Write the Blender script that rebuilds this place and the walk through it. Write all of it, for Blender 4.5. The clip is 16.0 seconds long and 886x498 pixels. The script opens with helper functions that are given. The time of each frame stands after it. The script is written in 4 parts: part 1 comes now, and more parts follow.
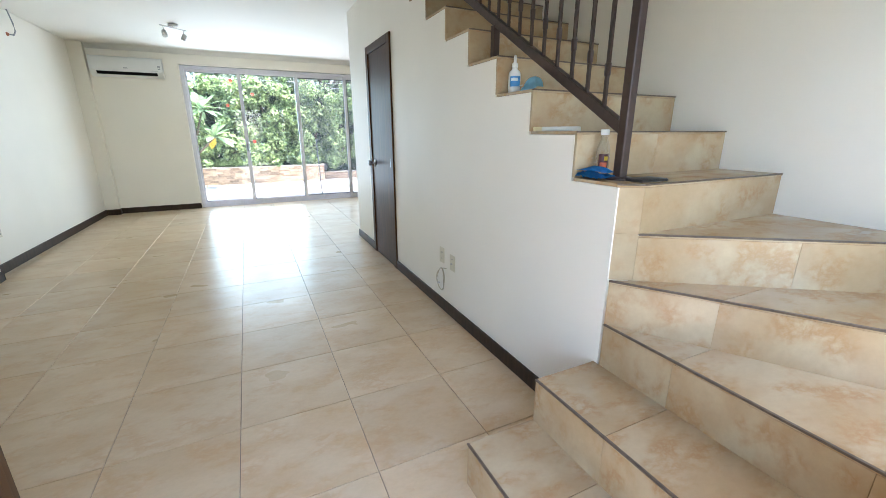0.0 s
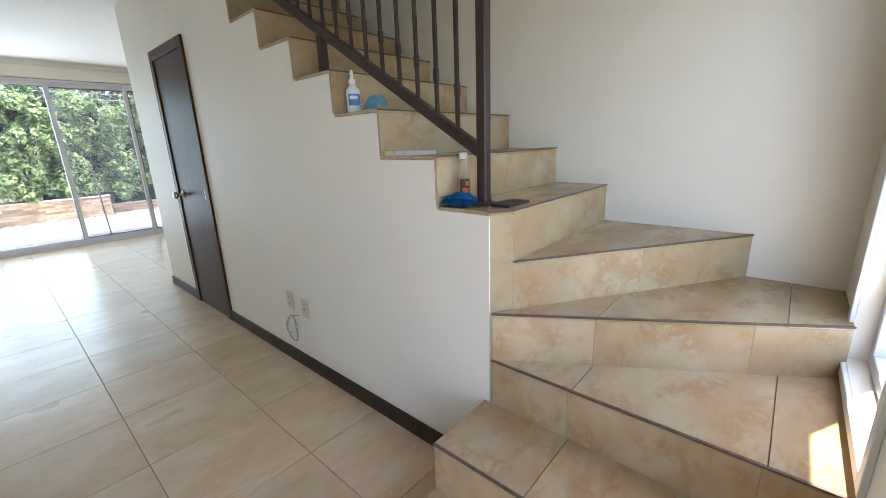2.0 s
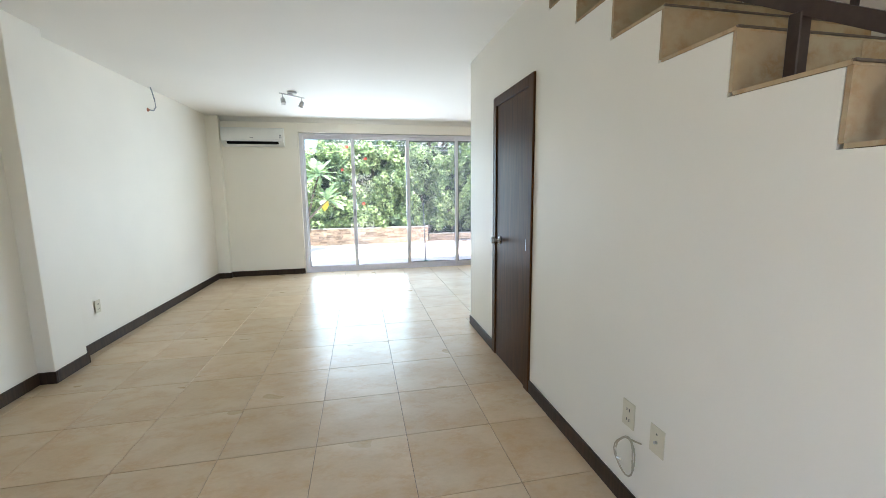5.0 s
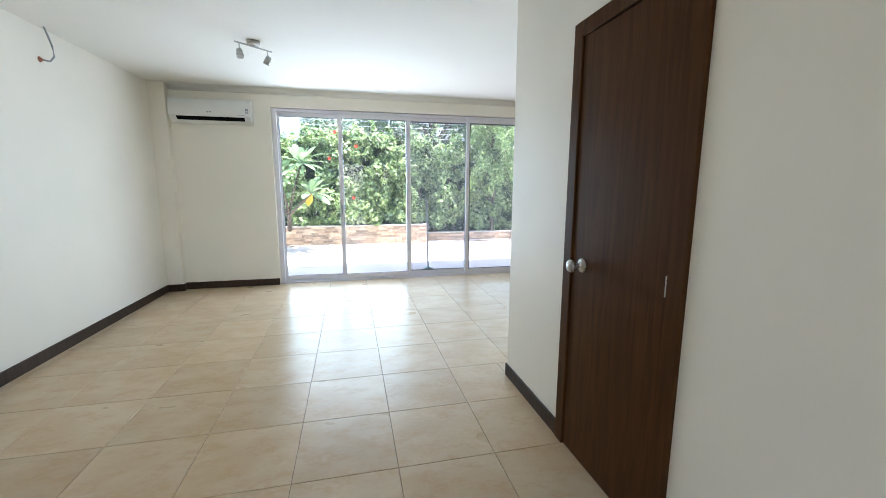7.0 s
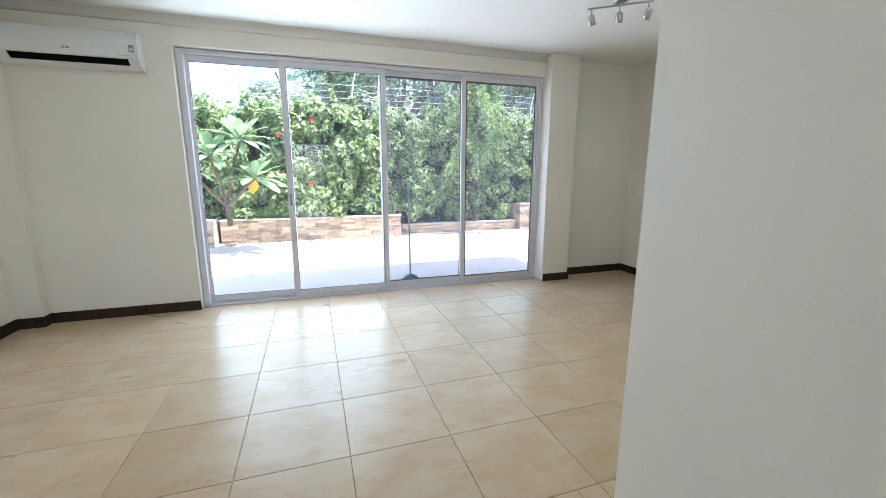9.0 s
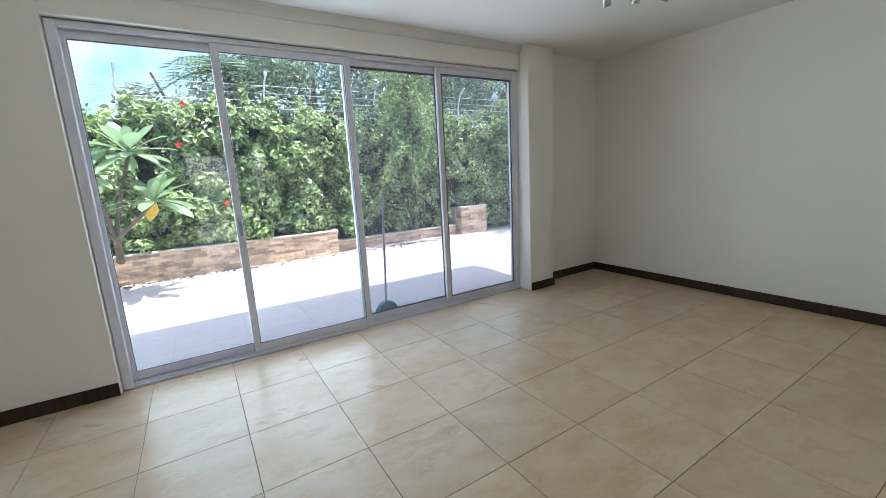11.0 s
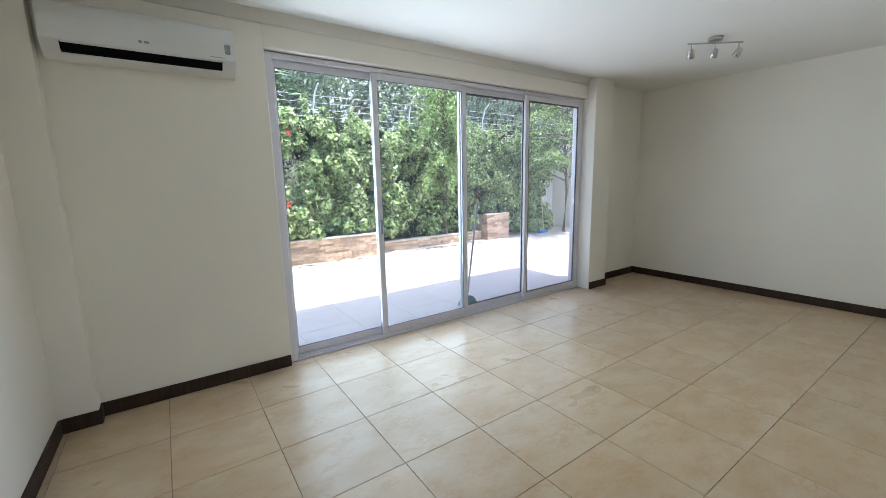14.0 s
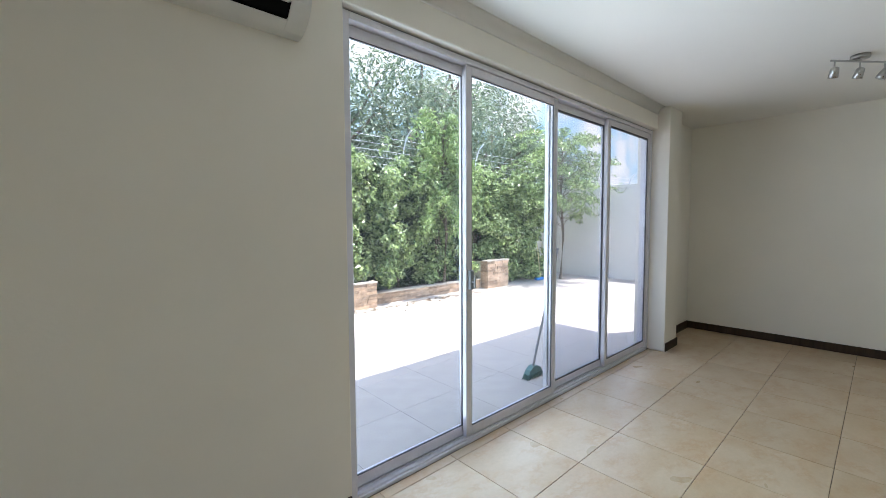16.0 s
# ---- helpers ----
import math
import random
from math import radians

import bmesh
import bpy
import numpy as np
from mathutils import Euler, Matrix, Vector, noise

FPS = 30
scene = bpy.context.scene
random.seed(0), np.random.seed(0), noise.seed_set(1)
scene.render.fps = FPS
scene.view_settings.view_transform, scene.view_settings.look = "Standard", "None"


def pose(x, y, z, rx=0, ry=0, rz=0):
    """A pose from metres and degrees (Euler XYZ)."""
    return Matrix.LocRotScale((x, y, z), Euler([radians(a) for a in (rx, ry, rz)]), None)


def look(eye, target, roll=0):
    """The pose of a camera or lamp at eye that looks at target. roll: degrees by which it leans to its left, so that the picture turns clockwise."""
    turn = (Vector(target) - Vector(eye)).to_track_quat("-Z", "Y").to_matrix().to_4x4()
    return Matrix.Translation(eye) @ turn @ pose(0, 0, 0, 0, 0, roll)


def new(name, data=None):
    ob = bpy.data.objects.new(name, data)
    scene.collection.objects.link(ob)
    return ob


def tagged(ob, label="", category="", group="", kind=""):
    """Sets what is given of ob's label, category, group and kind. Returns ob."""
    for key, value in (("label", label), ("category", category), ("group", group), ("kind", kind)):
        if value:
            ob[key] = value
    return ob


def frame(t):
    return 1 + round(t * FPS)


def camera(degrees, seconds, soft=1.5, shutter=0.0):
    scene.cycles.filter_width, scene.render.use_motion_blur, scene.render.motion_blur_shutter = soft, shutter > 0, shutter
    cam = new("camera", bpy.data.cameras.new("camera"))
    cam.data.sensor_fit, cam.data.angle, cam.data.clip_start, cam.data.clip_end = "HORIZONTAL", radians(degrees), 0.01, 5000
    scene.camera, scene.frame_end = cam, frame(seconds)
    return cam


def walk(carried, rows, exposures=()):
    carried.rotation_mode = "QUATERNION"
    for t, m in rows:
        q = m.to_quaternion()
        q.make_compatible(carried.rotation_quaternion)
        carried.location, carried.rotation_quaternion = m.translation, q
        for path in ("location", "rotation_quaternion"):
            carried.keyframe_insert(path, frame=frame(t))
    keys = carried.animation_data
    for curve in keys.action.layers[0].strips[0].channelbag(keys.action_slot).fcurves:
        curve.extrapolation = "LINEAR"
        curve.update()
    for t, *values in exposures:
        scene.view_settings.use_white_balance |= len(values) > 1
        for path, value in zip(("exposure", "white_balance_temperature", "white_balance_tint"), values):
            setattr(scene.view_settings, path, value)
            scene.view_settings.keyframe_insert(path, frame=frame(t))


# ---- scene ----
cam = camera(96.2, 16.0, soft=0.8)
EXPOSURES = [(0, 3.58, 5980, 13), (1, 3.3, 6060, 16), (2, 3.2, 6110, 15), (3, 3.35, 6310, 14), (4, 3.25, 6230, 14), (5, 3.5, 6070, 14), (7.5, 3.3, 5920, 15), (8.5, 3.27, 5890, 16), (9.5, 3.1, 5850, 16), (10, 2.9, 5850, 15), (12.5, 2.5, 5890, 15), (13.5, 2.75, 5940, 16), (15, 2.8, 6000, 16), (16, 2.55, 6050, 16)]
PATH = [
    (0, (-0.007, -0.16, 1.296), (0.82, 1.573, 0.735), -0.1),
    (0.5, (0.066, 0.012, 1.237), (1.183, 1.429, 0.374), 0.1),
    (1, (0.108, 0.105, 1.208), (1.366, 1.168, 0.074), 0.9),
    (1.5, (0.107, 0.108, 1.265), (1.482, 1.215, 0.327), -1.5),
    (2, (0.095, 0.115, 1.351), (1.541, 1.395, 0.831), -2.0),
    (2.5, (0.086, 0.132, 1.447), (1.579, 1.462, 1.384), -2.9),
    (3, (0.059, 0.154, 1.521), (1.543, 1.462, 1.815), -4.3),
    (3.5, (0.019, 0.209, 1.509), (1.451, 1.578, 1.781), -3.8),
    (4, (0.078, 0.394, 1.456), (1.181, 2.061, 1.546), -2.3),
    (4.5, (0.106, 0.663, 1.402), (0.633, 2.584, 1.225), -0.7),
    (5, (0.099, 0.981, 1.387), (0.499, 2.919, 1.101), -0.6),
    (5.2, (0.109, 1.118, 1.398), (0.449, 3.067, 1.103), -0.1),
    (7.3, (0.127, 2.575, 1.351), (0.629, 4.484, 1.028), 0.2),
    (7.5, (0.159, 2.744, 1.339), (0.702, 4.64, 1.002), -0.1),
    (8, (0.183, 3.128, 1.342), (0.704, 5.023, 0.965), -0.3),
    (8.5, (0.203, 3.508, 1.325), (0.7, 5.407, 0.943), -0.4),
    (9, (0.208, 3.893, 1.319), (0.819, 5.759, 0.937), 0.1),
    (9.5, (0.165, 4.248, 1.327), (0.762, 6.117, 0.941), -0.0),
    (10, (0.049, 4.563, 1.346), (0.866, 6.35, 0.977), -2.0),
    (12.3, (-0.881, 4.879, 1.39), (0.304, 6.445, 1.013), -2.4),
    (12.5, (-0.996, 4.862, 1.405), (0.232, 6.397, 1.035), -2.3),
    (13, (-1.232, 4.767, 1.395), (-0.042, 6.338, 1.051), -1.7),
    (13.5, (-1.398, 4.751, 1.431), (-0.248, 6.351, 1.092), -0.6),
    (14, (-1.56, 4.96, 1.444), (-0.439, 6.58, 1.101), -1.2),
    (14.5, (-1.629, 5.335, 1.428), (-0.548, 6.99, 1.126), -1.9),
    (15, (-1.708, 5.7, 1.433), (-0.569, 7.334, 1.244), -2.3),
    (15.5, (-1.745, 6.1, 1.404), (-0.426, 7.598, 1.272), -0.7),
    (16, (-1.768, 6.469, 1.381), (-0.43, 7.951, 1.261), -0.3),
]
walk(cam, [(t, look(eye, target, roll)) for t, eye, target, roll in PATH], EXPOSURES)

# ---- light ----
SUN_WAY = Vector((0.266, -0.14, 1.0)).normalized()
world = bpy.data.worlds.new("world")
scene.world = world
world.use_nodes = True
wn = world.node_tree.nodes
sky = wn.new("ShaderNodeTexSky")
sky.sky_type = "NISHITA"
sky.sun_disc = False
sky.sun_elevation = math.asin(SUN_WAY.z)
sky.sun_rotation = math.atan2(SUN_WAY.x, SUN_WAY.y)
sky.dust_density = 1.5
world.node_tree.links.new(sky.outputs[0], wn["Background"].inputs[0])
wn["Background"].inputs[1].default_value = 0.15
sun_data = bpy.data.lights.new("sun", "SUN")
sun_data.energy, sun_data.angle, sun_data.color = 2.1, radians(0.5), (1.0, 0.95, 0.88)
sun_lamp = new("sun", sun_data)
sun_lamp.matrix_world = look(SUN_WAY * 40, (0, 0, 0))
# daylight entering by the wide glass doors
day = bpy.data.lights.new("window_daylight", "AREA")
day.shape, day.size, day.size_y, day.energy, day.color = "RECTANGLE", 1.75, 2.2, 7.0, (0.68, 0.86, 1.0)
day.spread = radians(150)
day_lamp = new("window_daylight", day)
day_lamp.matrix_world = look((0.06, 8.44, 1.22), (-0.6, 0, 3.0))
screened = day.copy()
screened.energy = 2.4
screened_lamp = new("screened_daylight", screened)
screened_lamp.matrix_world = look((1.9, 8.44, 1.22), (0.6, 0, 3.0))
# daylight entering by the open entrance door
entry = bpy.data.lights.new("entrance_daylight", "AREA")
entry.shape, entry.size, entry.size_y, entry.energy, entry.color = "RECTANGLE", 0.86, 1.9, 0.5, (0.96, 0.97, 1.0)
entry_lamp = new("entrance_daylight", entry)
entry_lamp.matrix_world = look((0.15, -0.55, 1.12), (-0.3, 8, 1.0))
# daylight entering by the stair window
stair_day = bpy.data.lights.new("stair_window_daylight", "AREA")
stair_day.shape, stair_day.size, stair_day.size_y, stair_day.energy, stair_day.color = "RECTANGLE", 0.56, 1.45, 0.4, (0.92, 0.96, 1.0)
stair_lamp = new("stair_window_daylight", stair_day)
stair_lamp.matrix_world = look((1.53, -0.42, 1.41), (1.75, 3, 3.4))


# ---- materials ----
def material(name, colour, rough=0.6, metal=0.0, spread=0.0, scale=8.0, bump=0.0, bump_scale=60.0, vary=0.0, island=0.0, spec=0.5, second=None):
    """A paint-like material: colour broken up by noise at two scales, with a fine relief."""
    m = bpy.data.materials.new(name)
    m.use_nodes = True
    n, l = m.node_tree.nodes, m.node_tree.links
    b = n["Principled BSDF"]
    b.inputs["Roughness"].default_value, b.inputs["Metallic"].default_value = rough, metal
    b.inputs["Specular IOR Level"].default_value = spec
    co = n.new("ShaderNodeTexCoord")
    base = n.new("ShaderNodeRGB")
    base.outputs[0].default_value = (*colour, 1)
    out = base.outputs[0]
    if spread:
        t = n.new("ShaderNodeTexNoise")
        t.inputs["Scale"].default_value, t.inputs["Detail"].default_value = scale, 6
        l.new(co.outputs["Object"], t.inputs["Vector"])
        mix = n.new("ShaderNodeMix")
        mix.data_type = "RGBA"
        dark = second or tuple(c * (1 - spread) for c in colour)
        mix.inputs[6].default_value = (*colour, 1)
        mix.inputs[7].default_value = (*dark, 1)
        ramp = n.new("ShaderNodeMapRange")
        ramp.inputs[1].default_value, ramp.inputs[2].default_value = 0.38, 0.66
        l.new(t.outputs[0], ramp.inputs[0])
        l.new(ramp.outputs[0], mix.inputs[0])
        out = mix.outputs[2]
        rr = n.new("ShaderNodeMapRange")
        rr.inputs[3].default_value, rr.inputs[4].default_value = max(rough - 0.06, 0.02), min(rough + 0.08, 1)
        l.new(t.outputs[0], rr.inputs[0])
        l.new(rr.outputs[0], b.inputs["Roughness"])
    if vary or island:
        src = n.new("ShaderNodeObjectInfo").outputs["Random"] if vary else n.new("ShaderNodeNewGeometry").outputs["Random Per Island"]
        amount = vary or island
        hsv = n.new("ShaderNodeHueSaturation")
        mr = n.new("ShaderNodeMapRange")
        mr.inputs[3].default_value, mr.inputs[4].default_value = 1 - amount, 1 + amount
        l.new(src, mr.inputs[0])
        l.new(mr.outputs[0], hsv.inputs["Value"])
        l.new(out, hsv.inputs["Color"])
        out = hsv.outputs[0]
    l.new(out, b.inputs["Base Color"])
    if bump:
        t2 = n.new("ShaderNodeTexNoise")
        t2.inputs["Scale"].default_value, t2.inputs["Detail"].default_value = bump_scale, 4
        l.new(co.outputs["Object"], t2.inputs["Vector"])
        bp = n.new("ShaderNodeBump")
        bp.inputs["Strength"].default_value, bp.inputs["Distance"].default_value = bump, 0.01
        l.new(t2.outputs[0], bp.inputs["Height"])
        l.new(bp.outputs[0], b.inputs["Normal"])
    return m


def tile_material(name, light, tan, rough, clouds=3.0, veins=16.0, marked=0.22, spec=0.5):
    """Glazed travertine-look tile: broad tan clouds, thin veins, each tile with its own piece of the pattern."""
    m = bpy.data.materials.new(name)
    m.use_nodes = True
    n, l = m.node_tree.nodes, m.node_tree.links
    b = n["Principled BSDF"]
    b.inputs["Specular IOR Level"].default_value = spec
    co, info = n.new("ShaderNodeTexCoord"), n.new("ShaderNodeObjectInfo")
    shift = n.new("ShaderNodeVectorMath")
    shift.operation = "MULTIPLY_ADD"
    shift.inputs[1].default_value = (1, 1, 1)
    spin = n.new("ShaderNodeVectorMath")
    spin.operation = "SCALE"
    spin.inputs[0].default_value = (37.0, 91.0, 53.0)
    l.new(info.outputs["Random"], spin.inputs["Scale"])
    l.new(co.outputs["Object"], shift.inputs[0])
    l.new(spin.outputs[0], shift.inputs[2])
    drift = n.new("ShaderNodeMapping")
    drift.inputs["Rotation"].default_value = (0.3, 0.2, 0.6)
    drift.inputs["Scale"].default_value = (0.8, 1.3, 1.0)
    l.new(shift.outputs[0], drift.inputs["Vector"])
    a = n.new("ShaderNodeTexNoise")
    a.inputs["Scale"].default_value, a.inputs["Detail"].default_value, a.inputs["Roughness"].default_value = clouds, 2, 0.45
    a.inputs["Distortion"].default_value = 0.25
    l.new(drift.outputs[0], a.inputs["Vector"])
    ra = n.new("ShaderNodeMapRange")
    ra.inputs[1].default_value, ra.inputs[2].default_value = 0.34, 0.66
    ra.interpolation_type = "SMOOTHSTEP"
    l.new(a.outputs[0], ra.inputs[0])
    mix = n.new("ShaderNodeMix")
    mix.data_type = "RGBA"
    mix.inputs[6].default_value, mix.inputs[7].default_value = (*light, 1), (*tan, 1)
    l.new(ra.outputs[0], mix.inputs[0])
    v = n.new("ShaderNodeTexNoise")
    v.inputs["Scale"].default_value, v.inputs["Detail"].default_value, v.inputs["Distortion"].default_value = veins, 7, 0.2
    v.inputs["Roughness"].default_value = 0.62
    l.new(drift.outputs[0], v.inputs["Vector"])
    off = n.new("ShaderNodeMath")
    off.operation = "SUBTRACT"
    off.inputs[1].default_value = 0.5
    l.new(v.outputs[0], off.inputs[0])
    near = n.new("ShaderNodeMath")
    near.operation = "ABSOLUTE"
    l.new(off.outputs[0], near.inputs[0])
    line = n.new("ShaderNodeMapRange")
    line.inputs[1].default_value, line.inputs[2].default_value = 0.0, 0.15
    line.inputs[3].default_value, line.inputs[4].default_value = marked, 0.0
    l.new(near.outputs[0], line.inputs[0])
    patch = n.new("ShaderNodeTexNoise")
    patch.inputs["Scale"].default_value, patch.inputs["Detail"].default_value = clouds * 2.2, 3
    l.new(drift.outputs[0], patch.inputs["Vector"])
    where = n.new("ShaderNodeMapRange")
    where.interpolation_type = "SMOOTHSTEP"
    where.inputs[1].default_value, where.inputs[2].default_value = 0.42, 0.68
    l.new(patch.outputs[0], where.inputs[0])
    rv = n.new("ShaderNodeMath")
    rv.operation = "MULTIPLY"
    l.new(line.outputs[0], rv.inputs[0])
    l.new(where.outputs[0], rv.inputs[1])
    vein = n.new("ShaderNodeMix")
    vein.data_type = "RGBA"
    vein.inputs[7].default_value = (tan[0] * 0.90, tan[1] * 0.72, tan[2] * 0.55, 1)
    l.new(rv.outputs[0], vein.inputs[0])
    l.new(mix.outputs[2], vein.inputs[6])
    hsv = n.new("ShaderNodeHueSaturation")
    mr = n.new("ShaderNodeMapRange")
    mr.inputs[3].default_value, mr.inputs[4].default_value = 0.94, 1.05
    l.new(info.outputs["Random"], mr.inputs[0])
    grain = n.new("ShaderNodeTexNoise")
    grain.inputs["Scale"].default_value, grain.inputs["Detail"].default_value, grain.inputs["Roughness"].default_value = 42.0, 8, 0.7
    l.new(drift.outputs[0], grain.inputs["Vector"])
    fine = n.new("ShaderNodeMapRange")
    fine.inputs[1].default_value, fine.inputs[2].default_value = 0.3, 0.7
    fine.inputs[3].default_value, fine.inputs[4].default_value = 0.95, 1.04
    l.new(grain.outputs[0], fine.inputs[0])
    both = n.new("ShaderNodeMath")
    both.operation = "MULTIPLY"
    l.new(mr.outputs[0], both.inputs[0])
    l.new(fine.outputs[0], both.inputs[1])
    l.new(both.outputs[0], hsv.inputs["Value"])
    l.new(vein.outputs[2], hsv.inputs["Color"])
    l.new(hsv.outputs[0], b.inputs["Base Color"])
    gloss = n.new("ShaderNodeMapRange")
    gloss.inputs[3].default_value, gloss.inputs[4].default_value = rough - 0.02, rough + 0.03
    l.new(a.outputs[0], gloss.inputs[0])
    l.new(gloss.outputs[0], b.inputs["Roughness"])
    relief = n.new("ShaderNodeBump")
    relief.inputs["Strength"].default_value, relief.inputs["Distance"].default_value = 0.03, 0.002
    l.new(a.outputs[0], relief.inputs["Height"])
    l.new(relief.outputs[0], b.inputs["Normal"])
    return m


def wood_material(name, light, dark, rough, spec=0.22):
    m = bpy.data.materials.new(name)
    m.use_nodes = True
    n, l = m.node_tree.nodes, m.node_tree.links
    b = n["Principled BSDF"]
    b.inputs["Roughness"].default_value = rough
    b.inputs["Specular IOR Level"].default_value = spec
    co, mp = n.new("ShaderNodeTexCoord"), n.new("ShaderNodeMapping")
    mp.inputs["Scale"].default_value = (28, 28, 1.6)
    l.new(co.outputs["Object"], mp.inputs["Vector"])
    t = n.new("ShaderNodeTexNoise")
    t.inputs["Scale"].default_value, t.inputs["Detail"].default_value, t.inputs["Distortion"].default_value = 1.5, 7, 0.8
    l.new(mp.outputs[0], t.inputs["Vector"])
    mix = n.new("ShaderNodeMix")
    mix.data_type = "RGBA"
    mix.inputs[6].default_value, mix.inputs[7].default_value = (*dark, 1), (*light, 1)
    r = n.new("ShaderNodeMapRange")
    r.inputs[1].default_value, r.inputs[2].default_value = 0.3, 0.7
    l.new(t.outputs[0], r.inputs[0])
    l.new(r.outputs[0], mix.inputs[0])
    l.new(mix.outputs[2], b.inputs["Base Color"])
    bp = n.new("ShaderNodeBump")
    bp.inputs["Strength"].default_value, bp.inputs["Distance"].default_value = 0.15, 0.003
    l.new(t.outputs[0], bp.inputs["Height"])
    l.new(bp.outputs[0], b.inputs["Normal"])
    return m


def leaf_material(name, colour, other, flat=0.45):
    m = bpy.data.materials.new(name)
    m.use_nodes = True
    n, l = m.node_tree.nodes, m.node_tree.links
    b = n["Principled BSDF"]
    b.inputs["Roughness"].default_value = flat
    b.inputs["Specular IOR Level"].default_value = 0.7
    g = n.new("ShaderNodeNewGeometry")
    mix = n.new("ShaderNodeMix")
    mix.data_type = "RGBA"
    mix.inputs[6].default_value, mix.inputs[7].default_value = (*colour, 1), (*other, 1)
    l.new(g.outputs["Random Per Island"], mix.inputs[0])
    l.new(mix.outputs[2], b.inputs["Base Color"])
    tr = n.new("ShaderNodeBsdfTranslucent")
    l.new(mix.outputs[2], tr.inputs["Color"])
    ms = n.new("ShaderNodeMixShader")
    ms.inputs[0].default_value = 0.36
    l.new(b.outputs[0], ms.inputs[1])
    l.new(tr.outputs[0], ms.inputs[2])
    l.new(ms.outputs[0], n["Material Output"].inputs["Surface"])
    return m


def glass_material(name, tint, haze=0.0):
    """Thin pane: clear with a Fresnel gloss; haze mixes in a grey film (dust or insect mesh)."""
    m = bpy.data.materials.new(name)
    m.use_nodes = True
    n, l = m.node_tree.nodes, m.node_tree.links
    n.remove(n["Principled BSDF"])
    clear, gloss, film = n.new("ShaderNodeBsdfTransparent"), n.new("ShaderNodeBsdfGlossy"), n.new("ShaderNodeBsdfTranslucent")
    clear.inputs[0].default_value = (*tint, 1)
    gloss.inputs["Roughness"].default_value = 0.02
    film.inputs[0].default_value = (0.80, 0.81, 0.81, 1)
    lw = n.new("ShaderNodeLayerWeight")
    lw.inputs[0].default_value = 0.5
    pw = n.new("ShaderNodeMath")
    pw.operation = "POWER"
    pw.inputs[1].default_value = 4.0
    l.new(lw.outputs["Facing"], pw.inputs[0])
    fr = n.new("ShaderNodeMapRange")
    fr.inputs[3].default_value, fr.inputs[4].default_value = 0.03, 0.6
    l.new(pw.outputs[0], fr.inputs[0])
    a, c = n.new("ShaderNodeMixShader"), n.new("ShaderNodeMixShader")
    l.new(fr.outputs[0], a.inputs[0])
    l.new(clear.outputs[0], a.inputs[1])
    l.new(gloss.outputs[0], a.inputs[2])
    c.inputs[0].default_value = haze
    l.new(a.outputs[0], c.inputs[1])
    l.new(film.outputs[0], c.inputs[2])
    l.new(c.outputs[0], n["Material Output"].inputs["Surface"])
    return m


PAINT = material("wall_paint", (0.865, 0.815, 0.71), 0.55, spread=0.035, scale=1.3, bump=0.05, bump_scale=90)
CEIL = material("ceiling_paint", (0.84, 0.81, 0.74), 0.8, spread=0.02, scale=1.0, bump=0.04, bump_scale=70)
OUTER = material("outer_paint", (0.74, 0.72, 0.66), 0.8, spread=0.08, scale=2, bump=0.1, bump_scale=40)
TILE = tile_material("floor_tile", (0.60, 0.465, 0.305), (0.55, 0.40, 0.24), 0.28, clouds=3.6, veins=15.0, marked=0.5, spec=0.36)
STEP = tile_material("step_tile", (0.49, 0.38, 0.235), (0.43, 0.30, 0.165), 0.25, clouds=4.0, veins=17.0, marked=0.75)
GROUT = material("grout", (0.23, 0.18, 0.125), 0.9, spread=0.2, scale=30)
NOSE = material("nosing_trim", (0.13, 0.088, 0.055), 0.55, spread=0.3, scale=40)
WOOD = wood_material("dark_wood", (0.088, 0.038, 0.013), (0.052, 0.022, 0.008), 0.38, 0.05)
SKIRT = wood_material("skirting_wood", (0.060, 0.035, 0.021), (0.031, 0.019, 0.012), 0.5)
IRON = material("brown_iron", (0.055, 0.032, 0.024), 0.4, metal=0.2, spread=0.2, scale=30)
ALU = material("grey_aluminium", (0.72, 0.70, 0.73), 0.38, metal=0.1, spread=0.05, scale=20)
ALU_DARK = material("dark_gasket", (0.10, 0.10, 0.11), 0.6)
STEEL = material("brushed_steel", (0.50, 0.49, 0.47), 0.28, metal=1.0, spread=0.1, scale=60)
WHITE = material("white_plastic", (0.78, 0.775, 0.74), 0.38, spread=0.03, scale=6)
BLACK = material("black_plastic", (0.012, 0.012, 0.013), 0.5)
VENT = material("vent_dark", (0.005, 0.005, 0.005), 0.8, spec=0.1)
GREY = material("grey_plastic", (0.30, 0.31, 0.32), 0.5)
IVORY = material("ivory_plastic", (0.66, 0.60, 0.45), 0.4, spread=0.04, scale=20)
CABLE = material("beige_cable", (0.42, 0.37, 0.26), 0.5)
COPPER = material("wire_red", (0.42, 0.16, 0.09), 0.5)
GLASS = glass_material("window_glass", (0.95, 0.97, 0.96), 0.004)
SCREEN = glass_material("screened_glass", (0.83, 0.84, 0.85), 0.022)
PAVER = material("terrace_paver", (0.45, 0.405, 0.355), 0.75, spread=0.1, scale=7, bump=0.2, bump_scale=50, vary=0.03)
PAVER_BED = material("paver_joint", (0.45, 0.405, 0.355), 0.85, spread=0.15, scale=12)
EARTH = material("earth", (0.10, 0.075, 0.05), 0.95, spread=0.4, scale=6, bump=0.6, bump_scale=25)
LAWN = material("lawn", (0.07, 0.11, 0.03), 0.95, spread=0.4, scale=3, bump=0.5, bump_scale=30)
